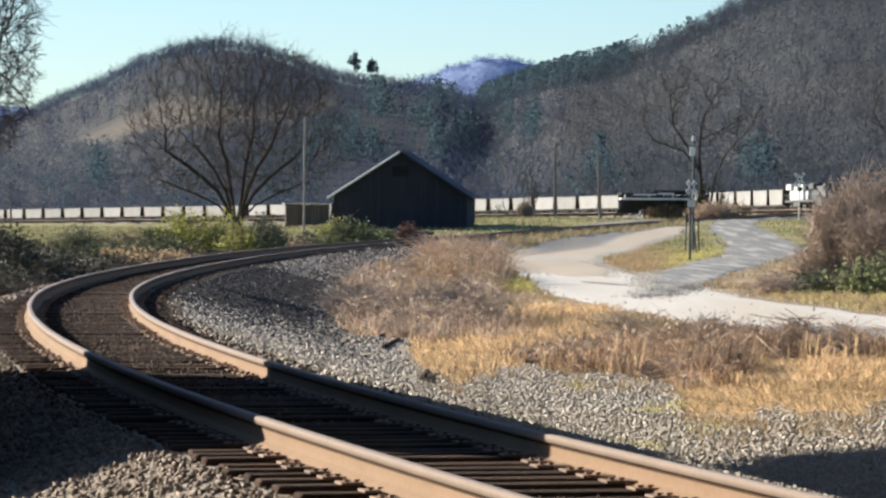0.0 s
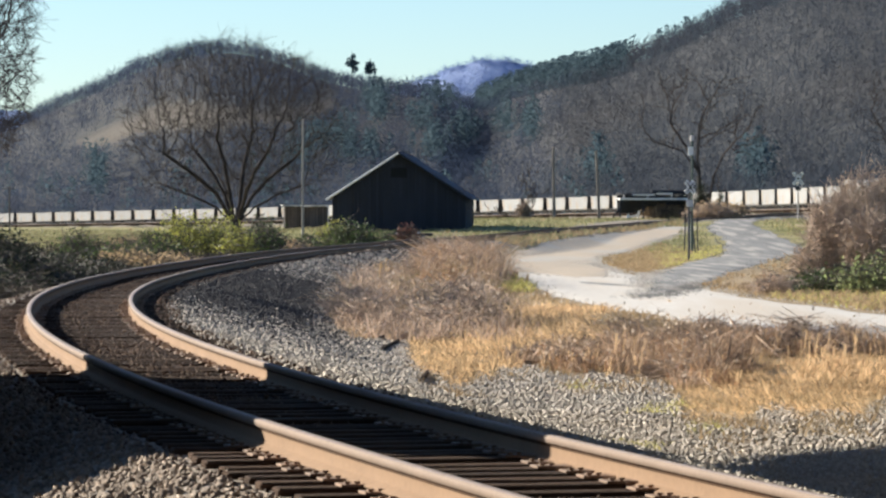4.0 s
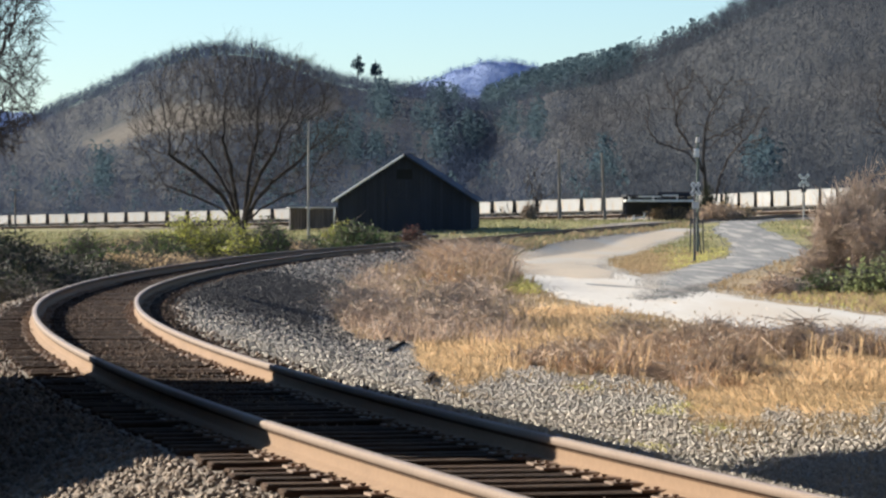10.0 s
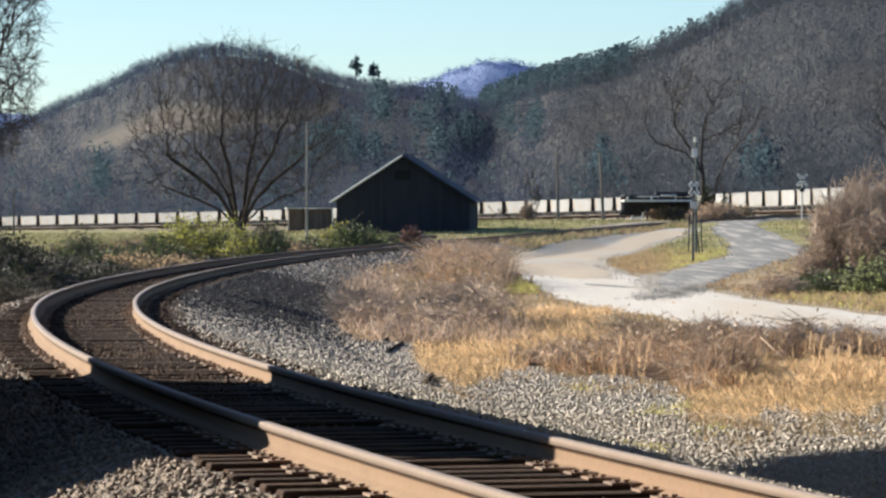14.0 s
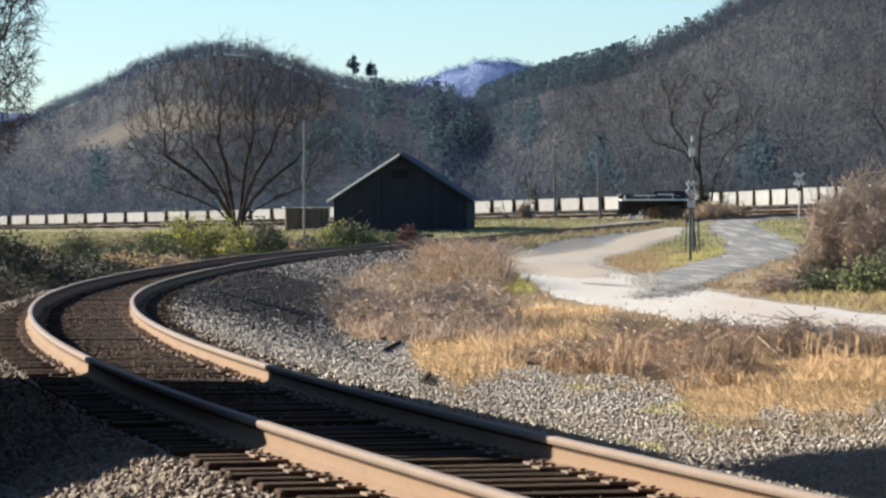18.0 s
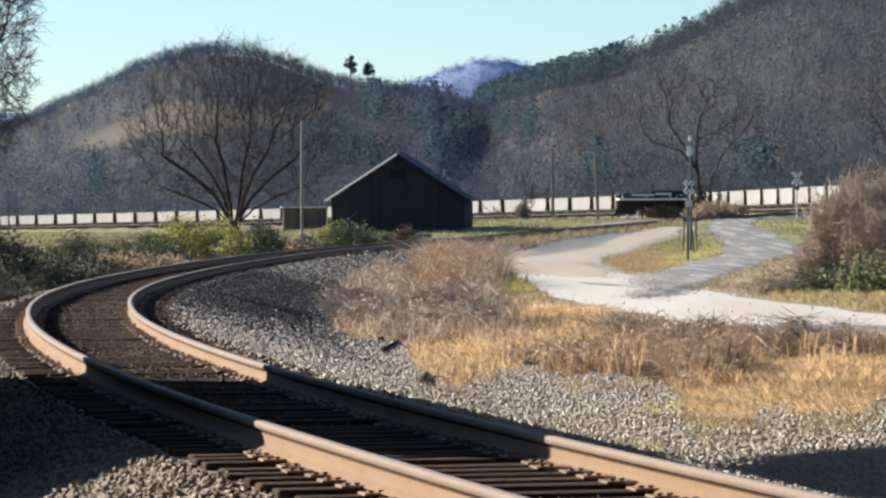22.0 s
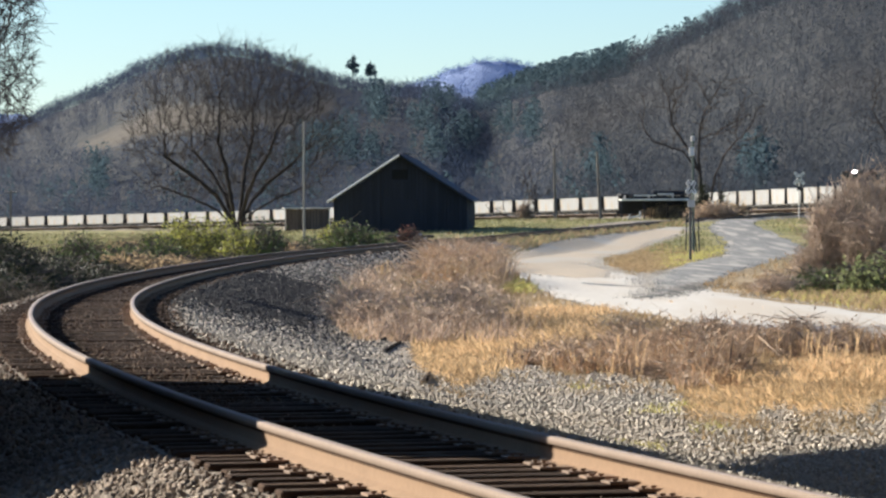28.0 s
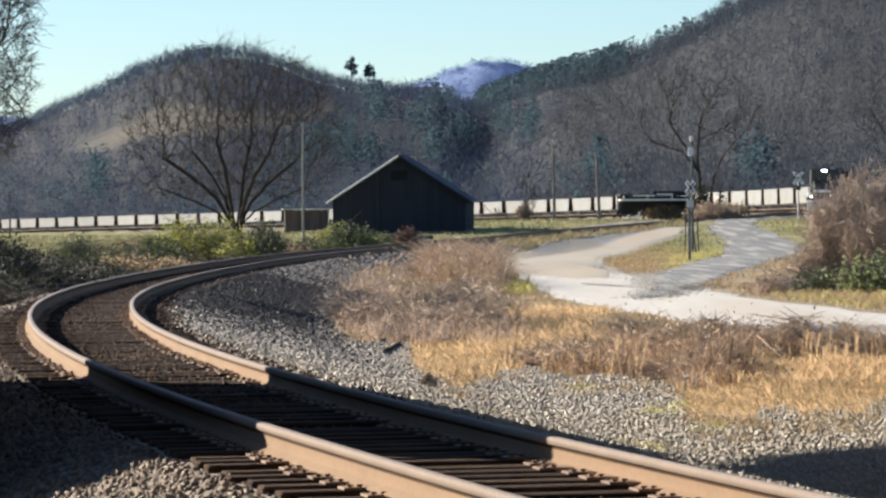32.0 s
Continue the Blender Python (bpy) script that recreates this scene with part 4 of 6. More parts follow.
def poles():
    pole(-8.65, 260, 7.45, 0.085, POLE_PALE, "tall pale slender utility pole near the barn", 0.0, 0.0)
    pole(10.85, 380, 7.7, 0.17, POLE_DARK, "plain brown wooden utility pole in the pasture", -0.1)
    pole(15.1, 380, 7.35, 0.17, POLE_DARK, "plain brown wooden utility pole leaning slightly", -0.35)
    pole(-63.2, 600, 5.6, 0.16, POLE_WOOD, "wooden utility pole with a crossarm in the far field", 0.0, 0.9)
    p = pole(14.35, 230, 6.0, 0.085, POLE_GREEN, "thin green metal pole carrying a white meter box")
    z = float(land(14.35, 230)) - 0.3
    part("meter_box", box(-0.23, -0.2, 4.72 - z, 0.05, -0.05, 5.2 - z, 0.02), WHITE, p, "white meter box")
    part("cap", rod((0, 0, 5.55 - z), (0, 0, 5.85 - z), 0.13, 0.10, 8), PALE, p)
    # short marker posts by the road
    for x, y, h, tilt in ((14.05, 232, 2.3, 0.05), (14.45, 228, 2.5, -0.28), (14.95, 234, 2.1, -0.06)):
        zz = float(land(x, y)) - 0.2
        q = thing("marker_post", "dark slim marker post beside the crossing sign", "post", pose(x, y, zz), group="marker posts")
        part("shaft", rod((0, 0, 0), (tilt, 0, h), 0.04, 0.035, 8), BOARD, q)
        part("cap", rod((tilt, 0, h), (tilt, 0, h + 0.03), 0.055, 0.045, 8), BLACK, q)


def crossbuck(x, y, centre, turn, blade):
    z = float(land(x, y)) - 0.2
    c = thing("crossbuck_sign", "white crossed-board railway crossing sign on a post", "crossing sign", pose(x, y, z, 0, 0, turn), group="crossing signs")
    h = centre - z
    part("post", box(-0.05, -0.05, 0, 0.05, 0.05, h + 0.35, 0.01), BOARD if y < 300 else PALE, c)
    for s in (-1, 1):
        bm = box(-blade / 2, -0.03 if s > 0 else 0.0, -0.115, blade / 2, 0.0 if s > 0 else 0.03, 0.115, 0.005)
        bmesh.ops.transform(bm, matrix=pose(0, -0.085 if s > 0 else -0.082, h, 0, s * 50, 0), verts=bm.verts)
        board = part("board", bm, WHITE, c, "white crossing board")
        for k in (-1, 1):
            # unreadable writing as plain bars
            bar = box(k * blade * 0.28 - 0.11, -0.034, -0.03, k * blade * 0.28 + 0.11, -0.031, 0.03)
            bmesh.ops.transform(bar, matrix=pose(0, -0.085 - (0 if s > 0 else -0.003), h, 0, s * 50, 0), verts=bar.verts)
            part("lettering_bar", bar, BLACK, board)
    part("bracket", box(-0.09, -0.12, h - 0.09, 0.09, -0.04, h + 0.09, 0.01), BLACK, c)
    part("track_plate", box(-0.2, -0.09, h - 0.95, 0.2, -0.055, h - 0.62, 0.01), BLACK if y > 300 else PALE, c)


# ---- hopper train ----
HOPPER = mat("hopper_side", (0.29, 0.293, 0.30), 0.8, 0.0, dark=(0.23, 0.232, 0.237), scale=0.5, fine=5, third=(0.27, 0.225, 0.185), third_scale=0.35, spread=0.14, whole=True)
UNDER = mat("hopper_under", (0.05, 0.042, 0.038), 0.85, dark=(0.02, 0.018, 0.016), scale=1, fine=10)
COAL = mat("coal", (0.02, 0.02, 0.021), 0.7, dark=(0.008, 0.008, 0.008), scale=2, fine=15, bump=0.8, bump_scale=6)
CAR = 16.2


def truck(bm, x, wheel=0.46, axles=(-0.9, 0.9)):
    box(x - 1.35, -1.1, 0.42, x + 1.35, -0.95, 0.72, 0.05, bm)
    box(x - 1.35, 0.95, 0.42, x + 1.35, 1.1, 0.72, 0.05, bm)
    box(x - 0.25, -1.1, 0.5, x + 0.25, 1.1, 0.9, 0.03, bm)
    return bm


def wheelset(x, parent, r=0.46):
    bm = rod((x, -0.82, r), (x, -0.68, r), r, r * 0.98, 14)
    rod((x, 0.68, r), (x, 0.82, r), r * 0.98, r, 14, bm)
    rod((x, -0.7, r), (x, 0.7, r), 0.08, 0.08, 6, bm)
    return part("wheelset", bm, UNDER, parent)


def hopper():
    c = thing("hopper_car", "pale aluminium coal hopper car in a moving train", "railway car", group="hopper train")
    L, Wd, z0, z1 = 6.75, 1.58, 0.88, 3.66
    for s in (-1, 1):
        body = bmesh.new()
        outline = [(-L, z1), (-L, 2.75), (-L + 0.5, z0), (L - 0.5, z0), (L, 2.75), (L, z1)]
        rings = [[body.verts.new((a, s * Wd + d, h)) for a, h in outline] for d in (-0.03, 0.03)]
        body.faces.new(rings[0])
        body.faces.new(rings[1][::-1])
        for k in range(6):
            body.faces.new((rings[0][k], rings[1][k], rings[1][(k + 1) % 6], rings[0][(k + 1) % 6]))
        bmesh.ops.recalc_face_normals(body, faces=body.faces)
        for k in range(13):
            x = -L + 0.08 + k * (2 * L - 0.16) / 12
            foot = max(z0, 2.75 - (L - abs(x)) * 3.74)
            box(x - 0.06, min(s * Wd, s * (Wd + 0.05)), foot, x + 0.06, max(s * Wd, s * (Wd + 0.05)), z1 - 0.05, 0.0, body)
        box(-L, min(s * Wd, s * (Wd + 0.13)), z1 - 0.14, L, max(s * Wd, s * (Wd + 0.13)), z1, 0.0, body)
        part("side_sheet", body, HOPPER, c)
    for s in (-1, 1):
        e = box(min(s * L, s * (L - 0.06)), -Wd, 2.5, max(s * L, s * (L - 0.06)), Wd, z1)
        part("end_sheet", e, UNDER, c, "dark end sheet")
        slope = bmesh.new()
        vs = [slope.verts.new((s * a, w, h)) for a, h in ((L - 0.06, 2.7), (L - 0.55, z0), (L - 0.62, z0), (L - 0.13, 2.7)) for w in (-Wd + 0.04, Wd - 0.04)]
        for f in ((0, 1, 3, 2), (4, 5, 7, 6), (2, 3, 5, 4), (6, 7, 1, 0), (0, 2, 4, 6), (7, 5, 3, 1)):
            slope.faces.new([vs[k] for k in f])
        bmesh.ops.recalc_face_normals(slope, faces=slope.faces)
        part("slope_sheet", slope, UNDER, c, "dark sloping end sheet")
        lad = bmesh.new()
        for k in range(6):
            rod((s * (L + 0.12), -Wd - 0.1, 1.3 + 0.42 * k), (s * (L + 0.12), -Wd + 0.45, 1.3 + 0.42 * k), 0.02, 0.02, 4, lad)
        for yy in (-Wd - 0.1, -Wd + 0.45):
            rod((s * (L + 0.12), yy, 1.2), (s * (L + 0.12), yy, 3.6), 0.025, 0.025, 4, lad)
        part("ladder", lad, UNDER, c)
    sill = box(-7.9, -1.45, 0.7, 7.9, 1.45, 0.875)
    box(-8.1, -0.2, 0.75, 8.1, 0.2, 1.05, 0.0, sill)
    for x in (-3.2, 0, 3.2):
        box(x - 0.9, -1.2, 0.45, x + 0.9, 1.2, 1.0, 0.0, sill)
    part("underframe", sill, UNDER, c)
    for x in (-5.6, 5.6):
        t = part("truck_frame", truck(bmesh.new(), x), UNDER, c)
        for dx in (-0.88, 0.88):
            wheelset(x + dx, t)
    heap = bmesh.new()
    bmesh.ops.create_grid(heap, x_segments=16, y_segments=5, size=1.0)
    for v in heap.verts:
        v.co = Vector((v.co.x * (L - 0.1), v.co.y * (Wd - 0.05), 3.46 + 0.35 * (1 - v.co.y**2) * (0.6 + 0.4 * math.cos(v.co.x * 6.5)) * (1 - v.co.x**8)))
    part("coal_load", heap, COAL, c)
    return c


# ---- locomotives ----
LOCO = mat("loco_black", (0.035, 0.035, 0.037), 0.5, 0.0, dark=(0.02, 0.02, 0.021), scale=1, fine=12)
GLASS = mat("loco_glass", (0.02, 0.025, 0.03), 0.08, 0.0, dark=(0.02, 0.025, 0.03))
LOCO_PALE = mat("loco_pale", (0.62, 0.62, 0.60), 0.55, dark=(0.48, 0.48, 0.46), scale=1, fine=10)


def glow(name, colour, power):
    m = bpy.data.materials.new(name)
    m.use_nodes = True
    b = m.node_tree.nodes["Principled BSDF"]
    b.inputs["Emission Color"].default_value = (*colour, 1)
    b.inputs["Emission Strength"].default_value = power
    return m


HEADLIGHT = glow("headlight_lens", (1.0, 0.93, 0.8), 40.0)
LENS_OFF = mat("lens_off", (0.5, 0.5, 0.48), 0.2)


def locomotive(label, hood_mat, lit):
    """A six-axle road switcher, front towards -x."""
    c = thing("locomotive", label, "locomotive")
    part("frame", box(-10.6, -1.5, 1.25, 10.6, 1.5, 1.62, 0.03), LOCO, c)
    part("nose", box(-9.4, -1.0, 1.62, -7.4, 1.0, 3.25, 0.18), hood_mat, c)
    cab = box(-7.4, -1.5, 1.62, -4.9, 1.5, 4.45, 0.14)
    part("cab", cab, hood_mat, c)
    for y in (-0.98, 0.06):
        part("windshield", box(-7.43, y, 3.4, -7.39, y + 0.92, 4.1, 0.0), GLASS, c, "dark cab window")
    for y in (-1.53, 1.49):
        part("side_window", box(-6.7, y, 3.3, -5.6, y + 0.04, 4.0), GLASS, c, "dark cab window")
    part("hood", box(-4.9, -0.95, 1.62, 8.6, 0.95, 4.1, 0.12), hood_mat, c)
    part("radiator", box(4.6, -1.5, 3.5, 9.4, 1.5, 4.55, 0.1), hood_mat, c)
    for x in (5.4, 7.0, 8.6):
        part("fan", rod((x, 0, 4.54), (x, 0, 4.68), 0.62, 0.62, 14), LOCO, c)
    part("exhaust", box(-0.6, -0.35, 4.08, 0.6, 0.35, 4.5, 0.03), LOCO, c)
    part("fuel_tank", box(-3.2, -1.35, 0.4, 3.2, 1.35, 1.24, 0.15), LOCO, c)
    part("pilot", box(-10.7, -1.4, 0.2, -10.45, 1.4, 1.3, 0.04), LOCO_PALE if lit else LOCO, c, "snow plough pilot")
    part("stripe", box(-9.41, -0.9, 2.1, -9.39, 0.9, 2.35), LOCO_PALE, c)
    for x in (-6.6, 6.6):
        t = part("truck_frame", truck(bmesh.new(), x), UNDER, c)
        for dx in (-1.8, 0, 1.8):
            wheelset(x + dx, t, 0.51)
    for s in (-1, 1):
        rail = bmesh.new()
        rod((-10.2, s * 1.42, 2.62), (10.2, s * 1.42, 2.62), 0.02, 0.02, 4, rail)
        for k in range(13):
            rod((-10.2 + k * 1.7, s * 1.42, 1.6), (-10.2 + k * 1.7, s * 1.42, 2.62), 0.018, 0.018, 4, rail)
        part("handrail", rail, LOCO_PALE, c, "pale handrail")
        part("ditch_light", rod((-10.72, s * 1.0, 1.75), (-10.5, s * 1.0, 1.75), 0.055, 0.055, 10), HEADLIGHT if lit else LENS_OFF, c, "ditch light")
    hl = part("headlight", box(-7.55, -0.28, 4.2, -7.40, 0.28, 4.46, 0.02), LOCO, c)
    for s in (-1, 1):
        part("headlight_lens", rod((-7.6, s * 0.13, 4.33), (-7.55, s * 0.13, 4.33), 0.09, 0.09, 10), HEADLIGHT if lit else LENS_OFF, hl, "bright headlight lens" if lit else "")
    return c


# ---- how the trains move ----
FS_LEN = np.concatenate([[0], np.cumsum(np.hypot(np.diff(FX), np.diff(FY)))])
TIMES = [0, 4, 8, 12, 16, 20, 24, 28, 32]
SPEED = 14.55


def far_pose(s):
    y = float(np.interp(s, FS_LEN, FY))
    k, x = float(np.interp(y, FY, FS)), float(np.interp(y, FY, FX))
    grade = (far_z(y + 8) - far_z(y - 8)) / 16
    return pose(x, y, float(far_z(y)), 0, -math.degrees(math.atan(grade)), math.degrees(math.atan2(1.0, k)))


def near_pose(y):
    k, x = float(np.interp(y, NY, NS)), float(np.interp(y, NY, NX))
    return pose(x, y, float(near_z(y)), 0, 0, math.degrees(math.atan2(1.0, k)))


HEAD_S = float(np.interp(440.0, FY, FS_LEN)) + 326.4      # where the first hopper's leading end is at the start
one_car = hopper()
cars = [one_car] + [copy_thing(one_car, Matrix()) for k in range(69)]
leaders = [locomotive("black diesel locomotive with pale stripes hauling hopper cars", LOCO_PALE if k == 0 else LOCO, False) for k in range(2)]
incoming = locomotive("black diesel locomotive with bright headlight approaching", LOCO, True)


def motions():
    for k, c in enumerate(cars):
        s = HEAD_S + CAR * (k + 0.5)
        walk(c, [(t, far_pose(s - SPEED * t)) for t in TIMES])
    for k, c in enumerate(leaders):
        s = HEAD_S - 22.2 * (k + 0.5)
        walk(c, [(t, far_pose(max(s - SPEED * t, 12.0 + 22.2 * (1 - k)))) for t in TIMES])
    walk(incoming, [(t, near_pose(y)) for t, y in ((0, 549), (6, 545), (12, 536), (18, 519), (22, 500), (25, 479), (28, 456), (30, 440), (32, 423.5))])


FAR_RUST = mat("far_rail", (0.22, 0.15, 0.10), 0.7, dark=(0.12, 0.08, 0.06))


def far_track():
    t = thing("far_railway_track", "railway track on a low bank across the valley", "railway track", kind="structure")
    ys = np.arange(312, 1780, 6.0)
    for side in (-0.755, 0.755):
        P = []
        for y in ys:
            k = np.interp(y, FY, FS)
            g = math.hypot(1, k)
            P.append((np.interp(y, FY, FX) + side / g, y - side * k / g, far_z(y) - 0.08))
        P = np.array(P)
        V, F = tubes(P[:-1], P[1:], np.full(len(P) - 1, 0.08), np.full(len(P) - 1, 0.08), 4)
        part("rail", mesh_np("rail", V, F), FAR_RUST, t)
    V, F = [], []
    n = 0
    for y in np.arange(314, 1500, 1.1):
        k = np.interp(y, FY, FS)
        g = math.hypot(1, k)
        a, w = Vector((1 / g, -k / g, 0)), Vector((k / g, 1 / g, 0))
        c = Vector((np.interp(y, FY, FX), y, far_z(y) - 0.16))
        for sx, sy, sz in ((-1.3, -0.12, -0.6), (1.3, -0.12, -0.6), (1.3, 0.12, -0.6), (-1.3, 0.12, -0.6), (-1.3, -0.12, 0), (1.3, -0.12, 0), (1.3, 0.12, 0), (-1.3, 0.12, 0)):
            V.append(tuple(c + a * sx + w * sy + Vector((0, 0, sz))))
        F += [[n + i for i in f] for f in ((4, 5, 6, 7), (0, 1, 5, 4), (1, 2, 6, 5), (2, 3, 7, 6), (3, 0, 4, 7))]
        n += 8
    tagged(part("far_ties", mesh_np("far_ties", V, F), TIE, t), kind="stuff")


# ---- unseen fence and tie stacks added beside the near track to throw its broad shadow ----
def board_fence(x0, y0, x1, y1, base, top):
    """An added tall close-boarded fence, out of view along the outer side of the track."""
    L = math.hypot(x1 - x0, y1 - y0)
    f = thing("board_fence", "unseen tall close-boarded fence added to shade the track", "fence", pose(x0, y0, base, 0, 0, math.degrees(math.atan2(y1 - y0, x1 - x0))))
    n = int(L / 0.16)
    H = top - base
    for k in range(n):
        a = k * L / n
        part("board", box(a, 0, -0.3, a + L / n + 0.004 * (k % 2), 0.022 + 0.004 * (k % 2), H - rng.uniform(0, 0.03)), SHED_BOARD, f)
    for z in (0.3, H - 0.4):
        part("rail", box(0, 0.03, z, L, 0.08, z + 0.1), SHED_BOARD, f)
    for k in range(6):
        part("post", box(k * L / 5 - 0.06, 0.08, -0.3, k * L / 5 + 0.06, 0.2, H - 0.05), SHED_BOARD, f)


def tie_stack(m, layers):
    """Added old ties piled lengthwise, out of view; the upper layers step back from one end."""
    b = thing("tie_stack", "unseen stack of old railway ties added to shade the track", "tie stack", m)
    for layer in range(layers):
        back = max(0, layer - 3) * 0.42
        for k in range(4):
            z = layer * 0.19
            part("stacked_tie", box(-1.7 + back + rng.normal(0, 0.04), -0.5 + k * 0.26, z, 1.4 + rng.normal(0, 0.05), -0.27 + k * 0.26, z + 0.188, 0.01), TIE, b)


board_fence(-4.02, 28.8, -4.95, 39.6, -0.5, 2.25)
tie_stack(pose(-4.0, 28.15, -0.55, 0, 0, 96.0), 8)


def log_pile():
    z = float(land(-1.9, 262))
    p = thing("log_pile", "heap of dark logs lying before the barn", "log pile", pose(-1.9, 262, z))
    for k in range(9):
        a = rng.uniform(-0.25, 0.25)
        x, zz = rng.normal(0, 0.55), 0.12 + 0.2 * (k // 4)
        part("log", rod((x - 0.8, a, zz), (x + 0.8, a + rng.uniform(-0.4, 0.4), zz + rng.uniform(0, 0.1)), 0.13, 0.11, 7), BOARD if k % 3 else PALE, p)


log_pile()
roads()
barn()
low_shed()
open_shed()
poles()
crossbuck(12.15, 197, 2.7, 30, 0.74)
crossbuck(28.3, 320, 4.25, 10, 1.22)
far_track()

# ---- grass and weeds ----
STRAW = mat("straw", (0.80, 0.58, 0.345), 0.9, dark=(0.58, 0.40, 0.22), scale=0.8, fine=6, spread=0.2, thin=0.5, spec=0.1)
TAN = mat("tan_grass", (0.50, 0.38, 0.23), 0.9, dark=(0.30, 0.21, 0.12), scale=0.6, fine=6, spread=0.35, thin=0.35, spec=0.1, third=(0.38, 0.29, 0.17), third_scale=0.25)
FRESH = mat("fresh_grass", (0.54, 0.50, 0.18), 0.9, dark=(0.37, 0.34, 0.12), scale=0.4, fine=5, spread=0.25, thin=0.5, spec=0.1)
PASTURE = mat("pasture_grass", (0.31, 0.305, 0.16), 0.9, dark=(0.20, 0.195, 0.10), scale=0.2, fine=4, spread=0.3, thin=0.3, spec=0.1, third=(0.36, 0.30, 0.19), third_scale=0.1)
BANK_WEED = mat("pale_weed", (0.68, 0.53, 0.41), 0.9, dark=(0.30, 0.22, 0.165), scale=0.7, fine=6, spread=0.45, thin=0.3, spec=0.1)
BRUSH = mat("grey_brush", (0.35, 0.275, 0.215), 0.9, dark=(0.18, 0.135, 0.105), scale=0.7, fine=6, spread=0.4, thin=0.15, spec=0.1)
WEED = mat("brown_weed", (0.70, 0.54, 0.40), 0.9, dark=(0.34, 0.24, 0.165), scale=0.7, fine=6, spread=0.45, thin=0.2, spec=0.1)
RED_WEED = mat("red_weed", (0.56, 0.36, 0.21), 0.9, dark=(0.31, 0.19, 0.125), scale=0.7, fine=6, spread=0.4, thin=0.25, spec=0.1)
DEAD_LEAF = mat("dead_leaf", (0.76, 0.64, 0.51), 0.85, dark=(0.42, 0.32, 0.24), scale=0.9, fine=7, spread=0.45, thin=0.25)
# Both verge colours are lowered to carry the shade of the backlit hedge.
SHADED_VERGE_GREEN = mat("shaded_verge_green", (0.115, 0.12, 0.055), 0.9, dark=(0.05, 0.055, 0.025), scale=0.4, fine=5, spread=0.4, thin=0.25, spec=0.1, third=(0.20, 0.17, 0.10), third_scale=0.3)
SHADED_VERGE = mat("shaded_verge_brush", (0.10, 0.086, 0.062), 0.9, dark=(0.045, 0.04, 0.028), scale=0.7, fine=6, spread=0.4, thin=0.15, spec=0.1)
GREEN = mat("green_grass", (0.28, 0.265, 0.125), 0.9, dark=(0.16, 0.155, 0.07), scale=0.5, fine=6, spread=0.35, thin=0.35, spec=0.1, third=(0.50, 0.40, 0.20), third_scale=0.15)


def on_road(x, y, grow=0.0):
    hit = np.zeros(len(x), bool)
    for P in ROAD_SPOTS:
        i = np.argsort(P[:, 1])
        hit |= (np.abs(x - np.interp(y, P[i, 1], P[i, 0])) < (np.interp(y, P[i, 1], P[i, 2]) + grow) * 1.04) & (y > P[i[0], 1]) & (y < P[i[-1], 1])
    return hit


def blades(name, x, y, h, material, label, lean=0.5, width=0.006, bend=0.5, drift=(0.15, -0.1), cat="grass"):
    """Grass blades: two bent pieces each."""
    n = len(x)
    z = land(x, y) - 0.02
    a = rng.uniform(0, 2 * np.pi, n)
    w = np.maximum(width, 0.00017 * y) * rng.uniform(0.6, 1.4, n)
    l = lean * rng.uniform(0.1, 1.0, n)
    d = np.stack([np.cos(a) * l + drift[0], np.sin(a) * l + drift[1], np.ones(n)], -1)
    d /= np.linalg.norm(d, axis=1)[:, None]
    b = rng.uniform(0, 2 * np.pi, n)
    side = np.stack([np.cos(b), 0.4 * np.sin(b), 0 * b], -1)
    side[:, 0] = np.where(np.abs(side[:, 0]) < 0.35, 0.35, side[:, 0])
    side *= w[:, None]
    p0 = np.stack([x, y, z], -1)
    p1 = p0 + d * (h * 0.55)[:, None]
    d2 = d + np.stack([np.cos(a) * bend, np.sin(a) * bend, -rng.uniform(0, bend, n)], -1)
    p2 = p1 + d2 * (h * 0.45)[:, None]
    V = np.stack([p0 - side, p0 + side, p1 - side * 0.8, p1 + side * 0.8, p2 - side * 0.15, p2 + side * 0.15], 1).reshape(-1, 3)
    F = (np.arange(n)[:, None, None] * 6 + np.array([[0, 1, 3, 2], [2, 3, 5, 4]])[None]).reshape(-1, 4)
    ob = link(name, mesh_np(name, V, F), material)
    return tagged(ob, label, cat, kind="stuff")


def field_spots(n, y0, y1, u0, u1):
    """Spots spread over a wedge of land: bearings u, distances y, denser near by."""
    u = rng.uniform(u0, u1, n)
    y = 1 / rng.uniform(1 / y1, 1 / y0, n)
    return u * y, y


def clumped(x, y, k, cut, seed=0.0):
    v = np.sin(x * k + seed) * np.sin(y * k * 0.45 + 2 * seed) + 0.6 * np.sin(x * 2.3 * k + y * 0.9 * k + seed)
    return v > cut


